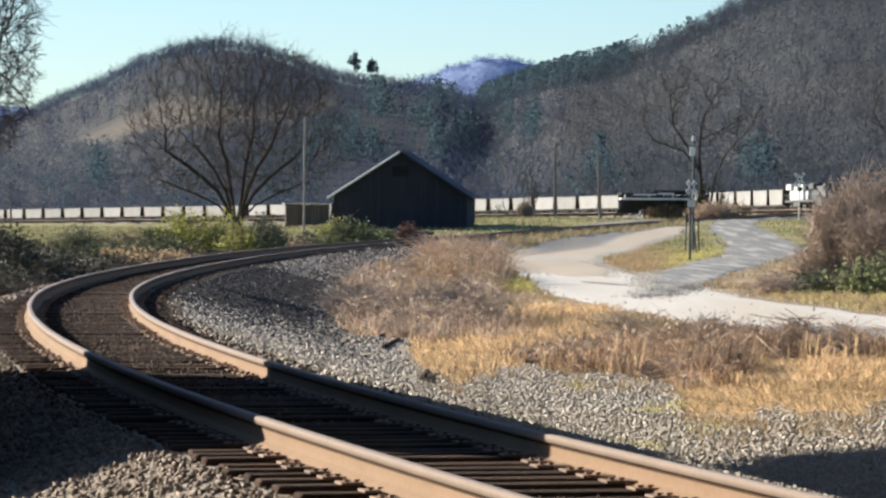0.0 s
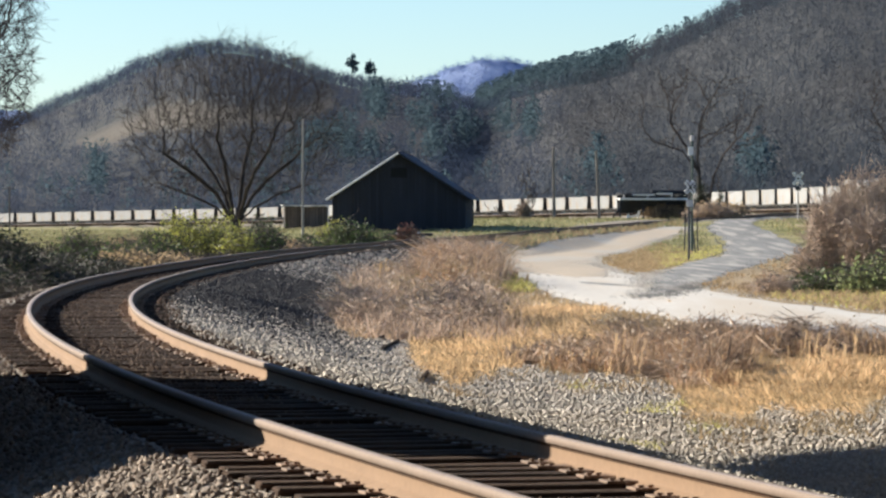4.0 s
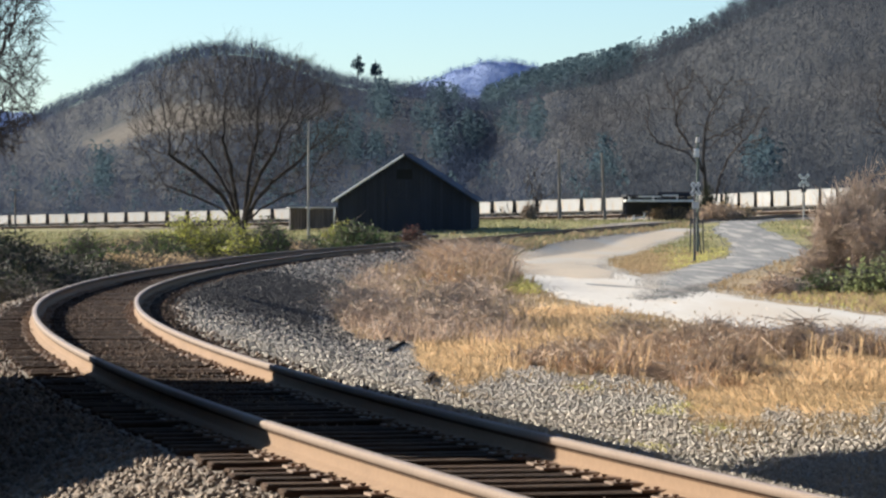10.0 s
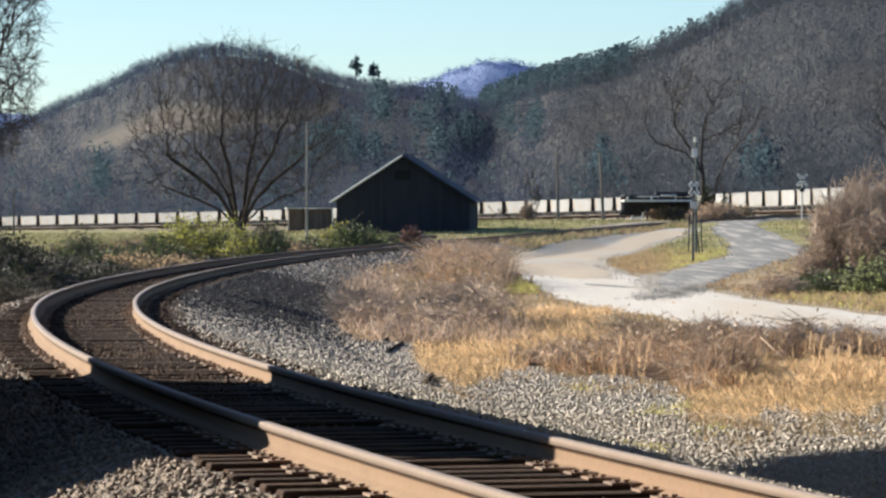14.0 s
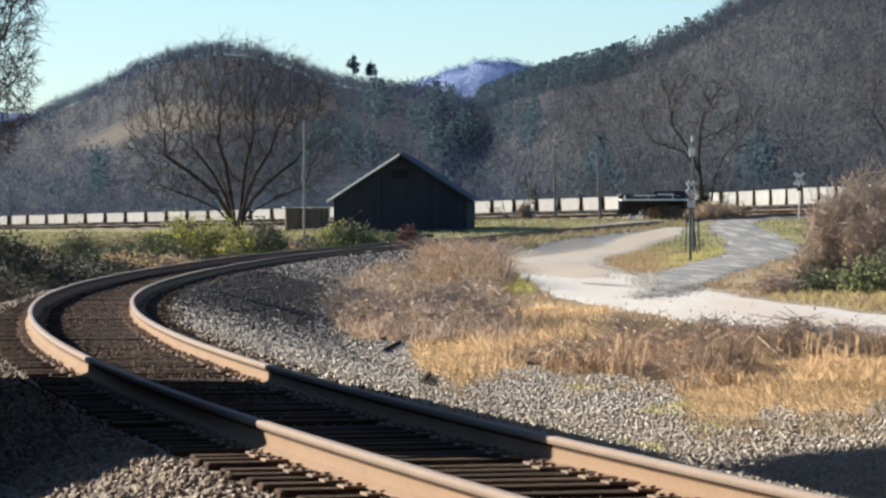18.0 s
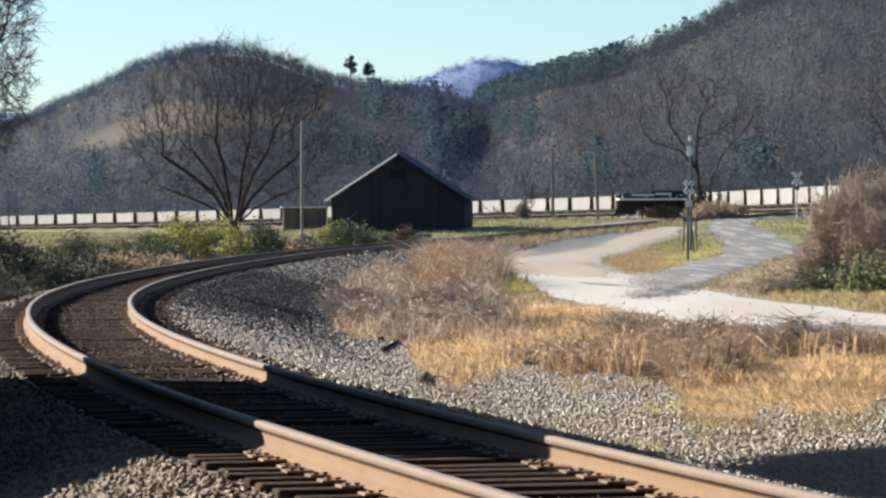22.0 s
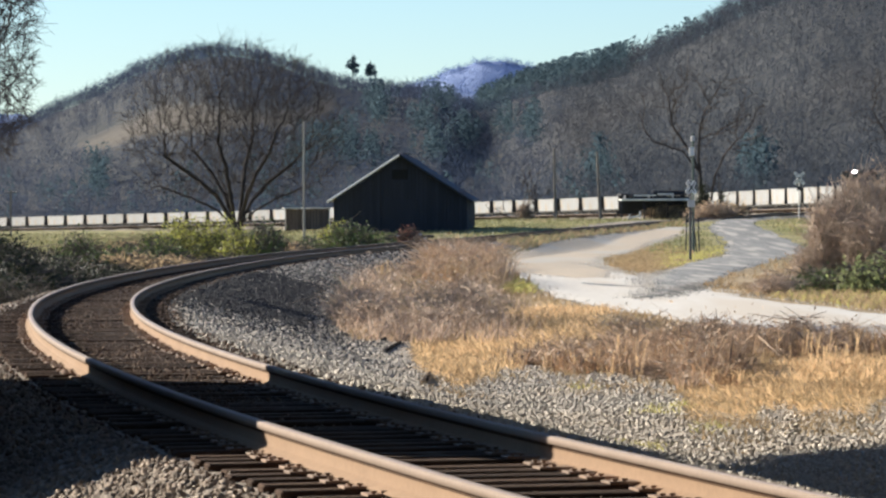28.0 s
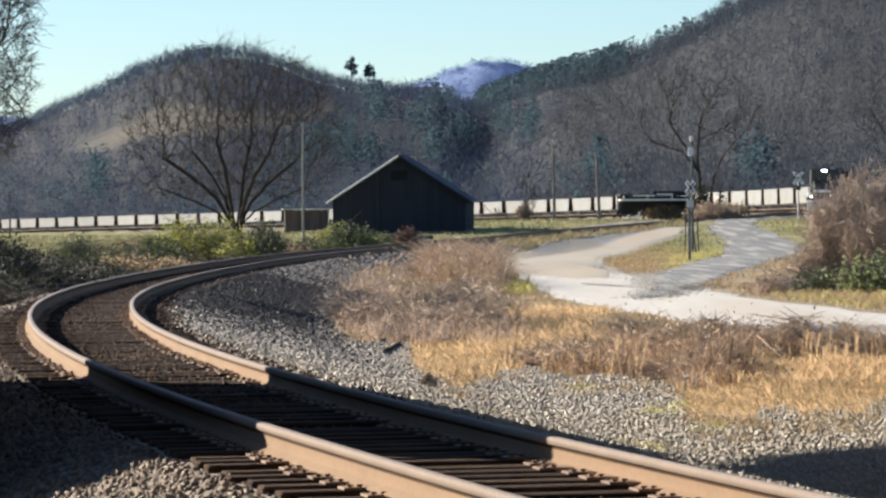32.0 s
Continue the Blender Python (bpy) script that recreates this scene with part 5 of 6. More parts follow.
def grasses():
    # tan meadow grass right of the track, in tufts
    k = 1300
    x, y = field_spots(k, 46, 230, -0.03, 0.13)
    n = 40
    size = np.repeat(rng.uniform(0.4, 1.0, k), n)
    x, y = np.repeat(x, n) + rng.normal(0, 0.16, k * n) * np.repeat(np.interp(y, [50, 200], [1, 3]), n), np.repeat(y, n) + rng.normal(0, 0.8, k * n)
    ok = (growth(x, y) > 0.1) & ~on_road(x, y, 0.0)
    h = rng.uniform(0.1, 0.3, len(x)) * size * np.interp(y, [45, 80, 200], [0.7, 1.0, 1.3])
    blades("meadow_grass", x[ok], y[ok], h[ok], TAN, "tan dry meadow grass between the track and the road", 1.0)

    # fallen straw-coloured mats
    def mats(n, u0, u1, y0, y1, hh):
        x, y = field_spots(n, y0, y1, u0, u1)
        ok = ~on_road(x, y, 0.0) & (rng.random(n) < straw(x, y))
        blades("straw_grass", x[ok], y[ok], rng.uniform(0.5, 1.0, ok.sum()) * hh, STRAW, "flattened straw-coloured dry grass", 2.2, 0.006, 0.5, (-2.6, -1.2))
    mats(17000, -0.008, 0.024, 50, 84, 0.30)
    mats(19000, 0.058, 0.13, 43, 62, 0.30)
    mats(13000, 0.006, 0.042, 63, 99, 0.5)

    def weed_clumps(name, spots, per, reach, tall, material, label, lean=0.9, width=0.009, leaf=0.0, leaf_mat=None, clear=True, verge=-0.2):
        k = len(spots)
        cx, cy = np.repeat(spots[:, 0], per), np.repeat(spots[:, 1], per)
        size = np.repeat(0.25 + rng.uniform(0, 1, k) ** 1.6, per)
        x, y = cx + rng.normal(0, reach, k * per) * size, cy + rng.normal(0, reach * 2.2, k * per) * size
        ok = (off_track(x, y) > 2.1) & ~on_road(x, y, verge)
        if clear:
            ok &= growth(x, y) > 0.0
        h = tall * size * rng.uniform(0.35, 1.1, k * per)
        h = np.minimum(h, 1.7)
        if verge > 0:
            h = h * np.where((x / y > 0.011 + rng.normal(0, 0.001, len(x))) & (y > 78), 0.38, 1.0)
        blades(name, x[ok], y[ok], h[ok], material, label, lean, width, 1.7, cat="weeds")
        if leaf:
            k2 = ok & (rng.random(len(ok)) < 0.22)
            p = np.stack([x[k2] + rng.normal(0, 0.05, k2.sum()), y[k2] + rng.normal(0, 0.05, k2.sum()), land(x[k2], y[k2]) + h[k2] * rng.uniform(0.15, 0.95, k2.sum())], -1)
            V, F = leaf_cards(p, leaf)
            tagged(link(name + "_leaves", mesh_np(name, V, F), leaf_mat or material), "curled dead leaves on the weeds", "weeds", kind="stuff")

    def along(n, x0, y0, x1, y1, wob):
        t = rng.uniform(0, 1, n)
        return np.stack([x0 + (x1 - x0) * t + rng.normal(0, wob, n), y0 + (y1 - y0) * t + rng.normal(0, wob * 6, n)], -1)

    # brown weeds in a broken line between the ballast and the road
    for n, (x0, y0, x1, y1) in ((34, (1.3, 59.5, 2.6, 59)), (40, (2.6, 60, 4.0, 57)), (40, (4.0, 65, 6.4, 64)), (16, (6.4, 64, 8.0, 66)), (14, (2.9, 54, 3.6, 54))):
        tall = 0.5 if x0 < 2 else 0.85 if x0 < 4 else 0.72
        weed_clumps("roadside_weeds", along(n, x0, y0, x1, y1, 0.2), 62, 0.16, tall, WEED, "dead brown weeds beside the gravel road", 0.8, 0.013, 0.035, DEAD_LEAF)
        weed_clumps("roadside_brush", along(n, x0, y0 + 1, x1, y1 + 1, 0.2), 36, 0.2, 0.5, BRUSH, "dark brown brush beside the gravel road", 0.7, 0.012)
        weed_clumps("roadside_dry_weeds", along(n // 2, x0, y0, x1, y1, 0.25), 30, 0.2, tall * 0.9, RED_WEED, "russet dead weeds beside the gravel road", 0.8, 0.012, 0.03)
        weed_clumps("roadside_stalks", along(n // 2, x0, y0, x1, y1, 0.3), 16, 0.22, tall, STRAW, "pale upright dead stalks beside the road", 0.4, 0.007)
    weed_clumps("seed_stalks", along(14, 3.6, 61, 5.9, 63, 0.15), 2, 0.06, 1.45, WEED, "single tall dead stalks standing above the weeds", 0.15, 0.008)
    weed_clumps("straw_tufts", along(40, 3.6, 53.5, 6.6, 58, 0.25), 60, 0.2, 0.4, STRAW, "straw-coloured grass tufts beside the road", 1.0)
    weed_clumps("amber_tufts", along(40, 1.6, 84, 3.2, 93, 0.3), 70, 0.22, 0.35, STRAW, "amber dry grass tufts beside the road", 1.0)

    # brown brush on the bank inside the curve
    def bank(n, y0, y1, d0, d1):
        y = 1 / rng.uniform(1 / y1, 1 / y0, n)
        d = rng.uniform(d0, d1, n)
        return np.stack([np.interp(y, NY, NX) + d * np.sqrt(1 + np.interp(y, NY, NS) ** 2), y], -1)

    weed_clumps("bank_weeds", bank(60, 69, 92, 4.6, 7.2), 95, 0.34, 0.75, BANK_WEED, "dead brown weeds on the bank inside the curve", 0.9, 0.01, 0.035, DEAD_LEAF, verge=1.1)
    weed_clumps("bank_weeds", bank(120, 88, 215, 4.2, 8.4), 85, 0.45, 1.0, BANK_WEED, "dead brown weeds on the bank inside the curve", 0.9, 0.012, 0.05, DEAD_LEAF, verge=1.1)
    weed_clumps("bank_grass", bank(200, 75, 250, 4.6, 8.6), 80, 0.4, 0.7, TAN, "pale dry grass on the bank inside the curve", verge=0.4)
    weed_clumps("bank_brush", bank(16, 74, 190, 4.3, 8.0), 90, 0.4, 1.0, BRUSH, "dark grey-brown brush on the bank inside the curve", 0.9, 0.012, verge=1.1)
    weed_clumps("bank_red_weeds", bank(14, 88, 150, 4.8, 8.6), 60, 0.3, 0.9, RED_WEED, "reddish dead weeds on the bank inside the curve", 0.9, 0.012, 0.045, verge=1.1)
    weed_clumps("bank_green_grass", bank(70, 92, 160, 5.2, 8.2), 70, 0.4, 0.75, GREEN, "dull green grass among the weeds on the bank", 0.7, 0.01, verge=0.4)
    # tall reddish weeds at the tip of the bank
    tip = np.stack([rng.normal(0.6, 0.75, 45), rng.normal(135, 9, 45)], -1)
    weed_clumps("tall_weeds", tip, 70, 0.2, 1.9, WEED, "tall reddish-brown dead weeds", 0.5, 0.012, 0.05)
    weed_clumps("russet_weeds", np.stack([rng.normal(0.4, 0.6, 26), rng.normal(132, 8, 26)], -1), 50, 0.2, 1.5, RED_WEED, "tall russet dead weeds", 0.5, 0.012, 0.05)
    weed_clumps("tall_pale_weeds", np.stack([rng.normal(0.5, 0.9, 40), rng.normal(125, 10, 40)], -1), 60, 0.22, 1.25, TAN, "tall pale dead weeds", 0.6, 0.012, 0.045, DEAD_LEAF)
    far_tip = np.stack([rng.normal(0.55, 0.5, 46), rng.normal(166, 9, 46)], -1)
    weed_clumps("tip_weeds", far_tip, 60, 0.22, 1.75, WEED, "tall reddish-brown dead weeds at the tip of the bank", 0.2, 0.011, 0.05, DEAD_LEAF, clear=False)
    weed_clumps("tip_red_weeds", far_tip[:24] - 0.15, 46, 0.2, 1.6, RED_WEED, "tall russet weeds at the tip of the bank", 0.2, 0.011, 0.05, clear=False)
    weed_clumps("tip_green_weeds", far_tip[24:] + 0.2, 40, 0.25, 1.2, GREEN, "dull green weeds at the tip of the bank", 0.25, 0.011, clear=False)
    # grass that has grown over the ballast where the track straightens
    x, y = field_spots(30000, 222, 345, 0.0, 0.06)
    d = off_track(x, y)
    ok = (d > 1.3 + 0.5 * rng.random(len(x))) & (d < 6.0) & ~on_road(x, y, -0.1)
    some = ok & (rng.random(len(x)) < 0.5)
    blades("shoulder_grass", x[some], y[some], rng.uniform(0.15, 0.5, some.sum()), PASTURE, "olive grass grown over the track's shoulder", 0.6, 0.012)
    some = ok & ~some
    blades("shoulder_dry_grass", x[some], y[some], rng.uniform(0.15, 0.45, some.sum()), TAN, "tan dry grass grown over the track's shoulder", 0.6, 0.012)
    weed_clumps("green_weeds", along(60, 2.3, 112, 1.5, 165, 0.35), 80, 0.25, 0.3, FRESH, "low green weeds beside the road", 0.7, 0.012)
    weed_clumps("green_weeds", along(26, 1.6, 150, 1.4, 195, 0.4), 80, 0.3, 0.3, GREEN, "low green weeds beside the road", 0.7, 0.012)
    # green grass on the island, beyond the road, by the right-hand bush, and the pasture
    x, y = field_spots(16000, 150, 245, 0.04, 0.072)
    ok = ~on_road(x, y, 0.0)
    west = x / y + rng.normal(0, 0.003, len(x)) < 0.056
    blades("island_grass", x[ok & ~west], y[ok & ~west], rng.uniform(0.04, 0.13, (ok & ~west).sum()), FRESH, "short yellow-green grass between the road branches", 0.5)
    blades("island_dry_grass", x[ok & west], y[ok & west], rng.uniform(0.05, 0.16, (ok & west).sum()), TAN, "amber dry grass between the road branches", 0.5)
    x, y = field_spots(12000, 92, 300, 0.07, 0.135)
    ok = ~on_road(x, y, 0.0) & (x > np.interp(y, [90, 120, 150, 210, 260], [7.5, 9.5, 13, 21, 24]))
    some = ok & (rng.random(len(x)) < 0.45)
    blades("verge_grass", x[some], y[some], rng.uniform(0.08, 0.25, some.sum()), FRESH, "short green grass on the road verge", 0.9)
    some = ok & ~some
    blades("verge_dry_grass", x[some], y[some], rng.uniform(0.08, 0.3, some.sum()), TAN, "tan dry grass on the road verge", 0.9)
    x, y = field_spots(40000, 230, 900, -0.125, 0.09)
    ok = ~on_road(x, y, 0.5) & (np.abs(off_track(x, y)) > 3.5)
    blades("pasture_grass", x[ok], y[ok], rng.uniform(0.12, 0.3, ok.sum()), PASTURE, "green and tan pasture grass in the valley", 0.5)
    # left of the track
    x, y = field_spots(15000, 80, 260, -0.13, 0.0)
    d = off_track(x, y)
    ok = (d < -3.6 + rng.normal(0, 0.3, len(x))) & (d > -40)
    blades("left_verge_grass", x[ok], y[ok], rng.uniform(0.25, 0.7, ok.sum()), SHADED_VERGE, "tall brown grass darkened for shade beside the outer rail", 0.5, 0.008, 0.7)
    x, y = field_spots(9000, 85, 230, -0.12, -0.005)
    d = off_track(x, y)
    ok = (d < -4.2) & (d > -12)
    blades("left_verge_weeds", x[ok], y[ok], rng.uniform(0.4, 1.1, ok.sum()), SHADED_VERGE_GREEN, "green weeds beside the outer rail", 0.45, 0.01, 0.8, cat="weeds")
    # thin dead growth creeping out over the stones
    x, y = field_spots(34000, 37, 60, -0.005, 0.12)
    edge = growth(x, y)
    ok = (edge < 0.15) & (edge > -1.3) & (rng.random(len(x)) < np.exp(edge * 1.6)) & clumped(x, y, 2.1, -0.1)
    blades("creeping_grass", x[ok], y[ok], rng.uniform(0.08, 0.22, ok.sum()), TAN, "thin dead grass creeping over the ballast", 2.4, 0.007, 0.8)
    # sprigs of green in the ballast
    for cx, cy in ((1.82, 52.3), (2.47, 46.0), (2.78, 47.0), (2.82, 42.2), (1.91, 38.7)):
        x, y = rng.normal(cx, 0.12, 160), rng.normal(cy, 0.5, 160)
        blades("green_sprig", x, y, rng.uniform(0.03, 0.12, 160), FRESH, "small green weed in the ballast", 1.2, 0.008, 0.8, cat="weed")


# ---- bushes ----
LEAF_YELLOW = mat("leaf_yellow_green", (0.36, 0.35, 0.08), 0.7, dark=(0.20, 0.215, 0.05), scale=0.9, fine=5, spread=0.35, thin=0.4)
LEAF_GREEN = mat("leaf_green", (0.11, 0.15, 0.05), 0.7, dark=(0.05, 0.075, 0.025), scale=0.9, fine=5, spread=0.4, thin=0.3)
LEAF_OLIVE = mat("leaf_olive", (0.27, 0.31, 0.14), 0.7, dark=(0.14, 0.165, 0.07), scale=0.9, fine=5, spread=0.3, thin=0.6)
# Dark leaves, lowered further for the hedge's backlit shade.
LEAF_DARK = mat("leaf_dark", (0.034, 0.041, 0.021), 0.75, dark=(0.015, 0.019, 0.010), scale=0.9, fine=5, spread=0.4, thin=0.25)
LEAF_BROWN = mat("leaf_brown", (0.47, 0.355, 0.25), 0.85, dark=(0.24, 0.175, 0.12), scale=0.9, fine=5, spread=0.3, thin=0.65)
THICKET_TWIG = mat("thicket_twig", (0.49, 0.39, 0.31), 0.9, dark=(0.24, 0.185, 0.145), scale=2, fine=15, spread=0.25)
RED_BRAMBLE = mat("red_bramble", (0.24, 0.115, 0.085), 0.8, dark=(0.10, 0.05, 0.04), scale=0.9, fine=5, spread=0.4, thin=0.2)
TWIG = mat("twig_bark", (0.13, 0.105, 0.085), 0.9, dark=(0.06, 0.048, 0.04), scale=2, fine=15, spread=0.25)


def leaf_cards(p, size):
    """Small bent leaves round the points p."""
    n = len(p)
    a = rng.normal(size=(n, 3))
    a /= np.linalg.norm(a, axis=1)[:, None]
    b = np.cross(a, rng.normal(size=(n, 3)))
    b /= np.linalg.norm(b, axis=1)[:, None] + 1e-9
    s = size * rng.uniform(0.6, 1.4, (n, 1))
    V = np.stack([p - a * s, p - b * s * 0.45, p + a * s, p + b * s * 0.45], 1).reshape(-1, 3)
    return V, np.arange(4 * n).reshape(-1, 4)


def bush(x, y, rx, ry, h, leaf, label, leaves=2500, stems=60, size=0.06, bare=0.0, twigs=4, dome=0.55):
    z = float(land(x, y)) - 0.1
    b = thing("bush", label, "bush", pose(x, y, z))
    a = rng.uniform(0, 2 * np.pi, stems)
    r = np.sqrt(rng.uniform(0, 1, stems))
    top = np.stack([rx * r * np.cos(a), ry * r * np.sin(a), h * (1 - dome * r**2) * rng.uniform(0.65, 1.05, stems)], -1)
    foot = top * np.array([0.45, 0.45, 0]) + rng.normal(0, 0.05, (stems, 3)) * np.array([1, 1, 0])
    mid = foot + (top - foot) * 0.5 + rng.normal(0, 1, (stems, 3)) * np.array([0.05 + 0.14 * rx, 0.05 + 0.1 * ry, 0.08])
    P, Q = [foot, mid], [mid, top]
    R0, R1 = [np.full(stems, 0.016), np.full(stems, 0.011)], [np.full(stems, 0.011), np.full(stems, 0.004)]
    for k in range(twigs):
        f = rng.uniform(0.2, 1.0, (stems, 1))
        s = mid + (top - mid) * f
        e = s + rng.normal(0, 1, (stems, 3)) * np.array([0.26 * rx + 0.1, 0.2 * ry + 0.1, 0.11 * h]) + np.array([0, 0, 0.07 * h])
        P.append(s), Q.append(e), R0.append(np.full(stems, 0.01)), R1.append(np.full(stems, 0.004))
    thick = np.interp(y, [60, 200], [1.0, 1.8])
    V, F = tubes(np.concatenate(P), np.concatenate(Q), np.concatenate(R0) * thick, np.concatenate(R1) * thick, 3)
    part("stem_tangle", mesh_np("stem_tangle", V, F), THICKET_TWIG if leaf in (LEAF_BROWN, BANK_WEED, WEED, BRUSH) else TWIG, b, "bare brown stems")
    n = leaves
    i = rng.integers(0, stems, n)
    f = rng.uniform(bare, 1.05, (n, 1)) ** 0.8
    p = foot[i] + (top[i] - foot[i]) * f + rng.normal(0, 1, (n, 3)) * np.array([0.13 * rx + 0.05, 0.13 * ry + 0.05, 0.07 * h])
    p[:, 2] = np.maximum(p[:, 2], 0.05)
    V, F = leaf_cards(p, size)
    part("foliage", mesh_np("foliage", V, F), leaf, b)
    return b


def bushes():
    Y = LEAF_YELLOW
    bush(-10.4, 176, 2.3, 2.5, 2.5, Y, "yellow-green leafy bush beside the outer rail", 8500, 90, 0.075)
    bush(-8.6, 172, 0.9, 1.6, 1.9, Y, "small yellow-green bush beside the outer rail", 1600, 40, 0.08)
    bush(-7.6, 178, 1.0, 2.0, 2.1, LEAF_GREEN, "green bush with bare twigs beside the outer rail", 1900, 60, 0.075)
    bush(-8.2, 190, 1.1, 2.0, 2.2, LEAF_DARK, "dark evergreen bush beside the outer rail", 2600, 50, 0.08)
    bush(-4.7, 215, 1.5, 2.0, 2.0, LEAF_GREEN, "green bush in front of the barn", 2600, 60, 0.085)
    bush(-5.7, 222, 0.9, 1.6, 2.3, Y, "yellow-green bush in front of the barn", 1800, 40, 0.085)
    bush(-3.6, 232, 1.2, 1.4, 1.9, LEAF_GREEN, "low green bush at the barn's foot", 1300, 30, 0.085)
    bush(-12.9, 168, 1.4, 2.4, 1.6, TAN, "tan dry shrub beside the outer rail", 1700, 110, 0.07)
    bush(-14.6, 165, 1.2, 2.0, 1.9, LEAF_GREEN, "green shrub with bare twigs at the field edge", 1500, 70, 0.07)
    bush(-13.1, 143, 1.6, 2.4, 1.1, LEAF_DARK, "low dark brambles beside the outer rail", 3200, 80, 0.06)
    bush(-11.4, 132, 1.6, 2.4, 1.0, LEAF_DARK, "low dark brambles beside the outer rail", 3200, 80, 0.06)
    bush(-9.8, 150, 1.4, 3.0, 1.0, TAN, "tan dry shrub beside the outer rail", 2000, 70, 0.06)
    bush(-8.6, 160, 1.1, 3.0, 0.9, SHADED_VERGE, "dead brown shrub beside the outer rail", 2000, 70, 0.06)
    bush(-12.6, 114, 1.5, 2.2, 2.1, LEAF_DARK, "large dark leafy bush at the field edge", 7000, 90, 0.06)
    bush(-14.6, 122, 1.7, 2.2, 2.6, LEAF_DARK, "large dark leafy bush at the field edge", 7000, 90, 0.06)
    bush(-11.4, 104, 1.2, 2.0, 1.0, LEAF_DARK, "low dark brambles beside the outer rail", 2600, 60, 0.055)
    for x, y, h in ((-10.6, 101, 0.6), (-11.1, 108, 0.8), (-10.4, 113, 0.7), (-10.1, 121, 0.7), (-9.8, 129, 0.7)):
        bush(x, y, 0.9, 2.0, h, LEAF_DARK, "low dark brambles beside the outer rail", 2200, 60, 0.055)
    bush(-10.3, 96, 0.9, 1.6, 0.7, SHADED_VERGE, "dead brown weeds in a clump beside the outer rail", 1200, 60, 0.05)
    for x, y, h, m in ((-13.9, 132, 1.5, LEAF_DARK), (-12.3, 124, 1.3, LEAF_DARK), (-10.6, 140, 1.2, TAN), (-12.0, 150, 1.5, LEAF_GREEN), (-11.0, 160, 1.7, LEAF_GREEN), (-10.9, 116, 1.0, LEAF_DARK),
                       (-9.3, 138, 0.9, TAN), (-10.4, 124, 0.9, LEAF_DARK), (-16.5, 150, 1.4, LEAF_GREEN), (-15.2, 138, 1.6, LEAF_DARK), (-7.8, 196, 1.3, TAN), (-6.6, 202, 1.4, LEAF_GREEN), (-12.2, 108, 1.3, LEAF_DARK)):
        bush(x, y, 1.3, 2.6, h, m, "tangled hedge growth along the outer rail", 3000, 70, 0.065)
    bush(-6.4, 186, 0.8, 2.0, 1.1, TAN, "tan dry shrub close to the outer rail", 1100, 60, 0.06)
    # the big brown thicket beside the road
    for x, y, rx, h, n in ((11.75, 121, 0.75, 2.9, 2600), (12.7, 122, 1.0, 3.5, 4000), (14.1, 123, 1.3, 3.7, 4600), (15.9, 124, 1.5, 4.0, 4200), (12.9, 119, 1.1, 2.6, 2600)):
        bush(x, y, rx, 2.0, h, LEAF_BROWN, "tall russet thicket with dead leaves beside the road", n, 220, 0.036, 0.05, 7, 0.24)
    bush(10.9, 120, 0.6, 1.6, 1.5, LEAF_BROWN, "lower russet shrub at the thicket's edge", 1500, 100, 0.04, 0.1, 6)
    bush(12.6, 114, 1.5, 1.8, 1.25, LEAF_OLIVE, "leafy green bramble at the thicket's foot", 3600, 70, 0.06)
    bush(14.6, 113, 1.4, 1.8, 1.3, LEAF_OLIVE, "leafy green bramble at the thicket's foot", 3600, 70, 0.06)
    bush(9.3, 113, 0.65, 1.5, 0.75, WEED, "low brown shrub at the road's edge", 1500, 70, 0.045)
    bush(10.8, 116, 0.8, 1.5, 0.9, LEAF_GREEN, "low green shrub at the road's edge", 1500, 50, 0.05)
    # low mounds of dead growth on the bank and along the road
    for k in range(34):
        y = 1 / rng.uniform(1 / 175, 1 / 74)
        d = rng.uniform(4.9, 8.2)
        x = float(np.interp(y, NY, NX)) + d * math.hypot(1, float(np.interp(y, NY, NS)))
        if on_road(np.array([x]), np.array([y]), 1.5)[0] or (x / y > 0.01 and y > 78):
            continue
        r = rng.uniform(0.3, 0.75)
        bush(x, y, r, r * 2.2, rng.uniform(0.4, 0.95), (BANK_WEED, WEED, BANK_WEED)[k % 3], "low mound of dead weeds on the bank", 650, 60, 0.04, 0.0, 5, 0.6)
    for x, y, h in ((1.5, 60, 0.3), (2.1, 60.5, 0.4), (2.9, 60.5, 0.8), (3.5, 59, 0.7), (4.3, 65, 0.7), (5.0, 64.5, 0.55), (5.7, 64.5, 0.75), (6.5, 65, 0.6), (3.2, 54.5, 0.35)):
        bush(x, y, rng.uniform(0.25, 0.45), 0.8, h, WEED if h > 0.6 else BRUSH, "clump of dead brown weeds beside the gravel road", 420, 70, 0.03, 0.0, 5, 0.5)
    bush(25.0, 352, 2.0, 2.4, 1.6, TAN, "tan dry shrub near the level crossing", 2200, 90, 0.12)
    bush(22.8, 340, 2.1, 2.0, 1.7, LEAF_BROWN, "russet shrub near the level crossing", 2000, 80, 0.12)
    bush(7.0, 330, 0.75, 0.8, 1.7, BRUSH, "small brown-grey shrub in the pasture", 1300, 50, 0.09)
    bush(19.3, 346.0, 2.0, 0.6, 1.5, TAN, "tan dry weeds heaped inside the open shed", 2400, 90, 0.08)
    bush(-1.95, 250, 0.9, 0.9, 1.35, RED_BRAMBLE, "rounded dark red-brown bramble before the barn", 2600, 60, 0.07, dome=0.8)
    for x, y, rx, h in ((25.7, 398.6, 0.75, 5.2), (27.9, 402.5, 0.55, 3.9)):
        bush(x, y, rx, 0.7, h, LEAF_DARK, "dark ivy climbing a trunk near the level crossing", 2600, 50, 0.13, 0.0, 4, 0.35)


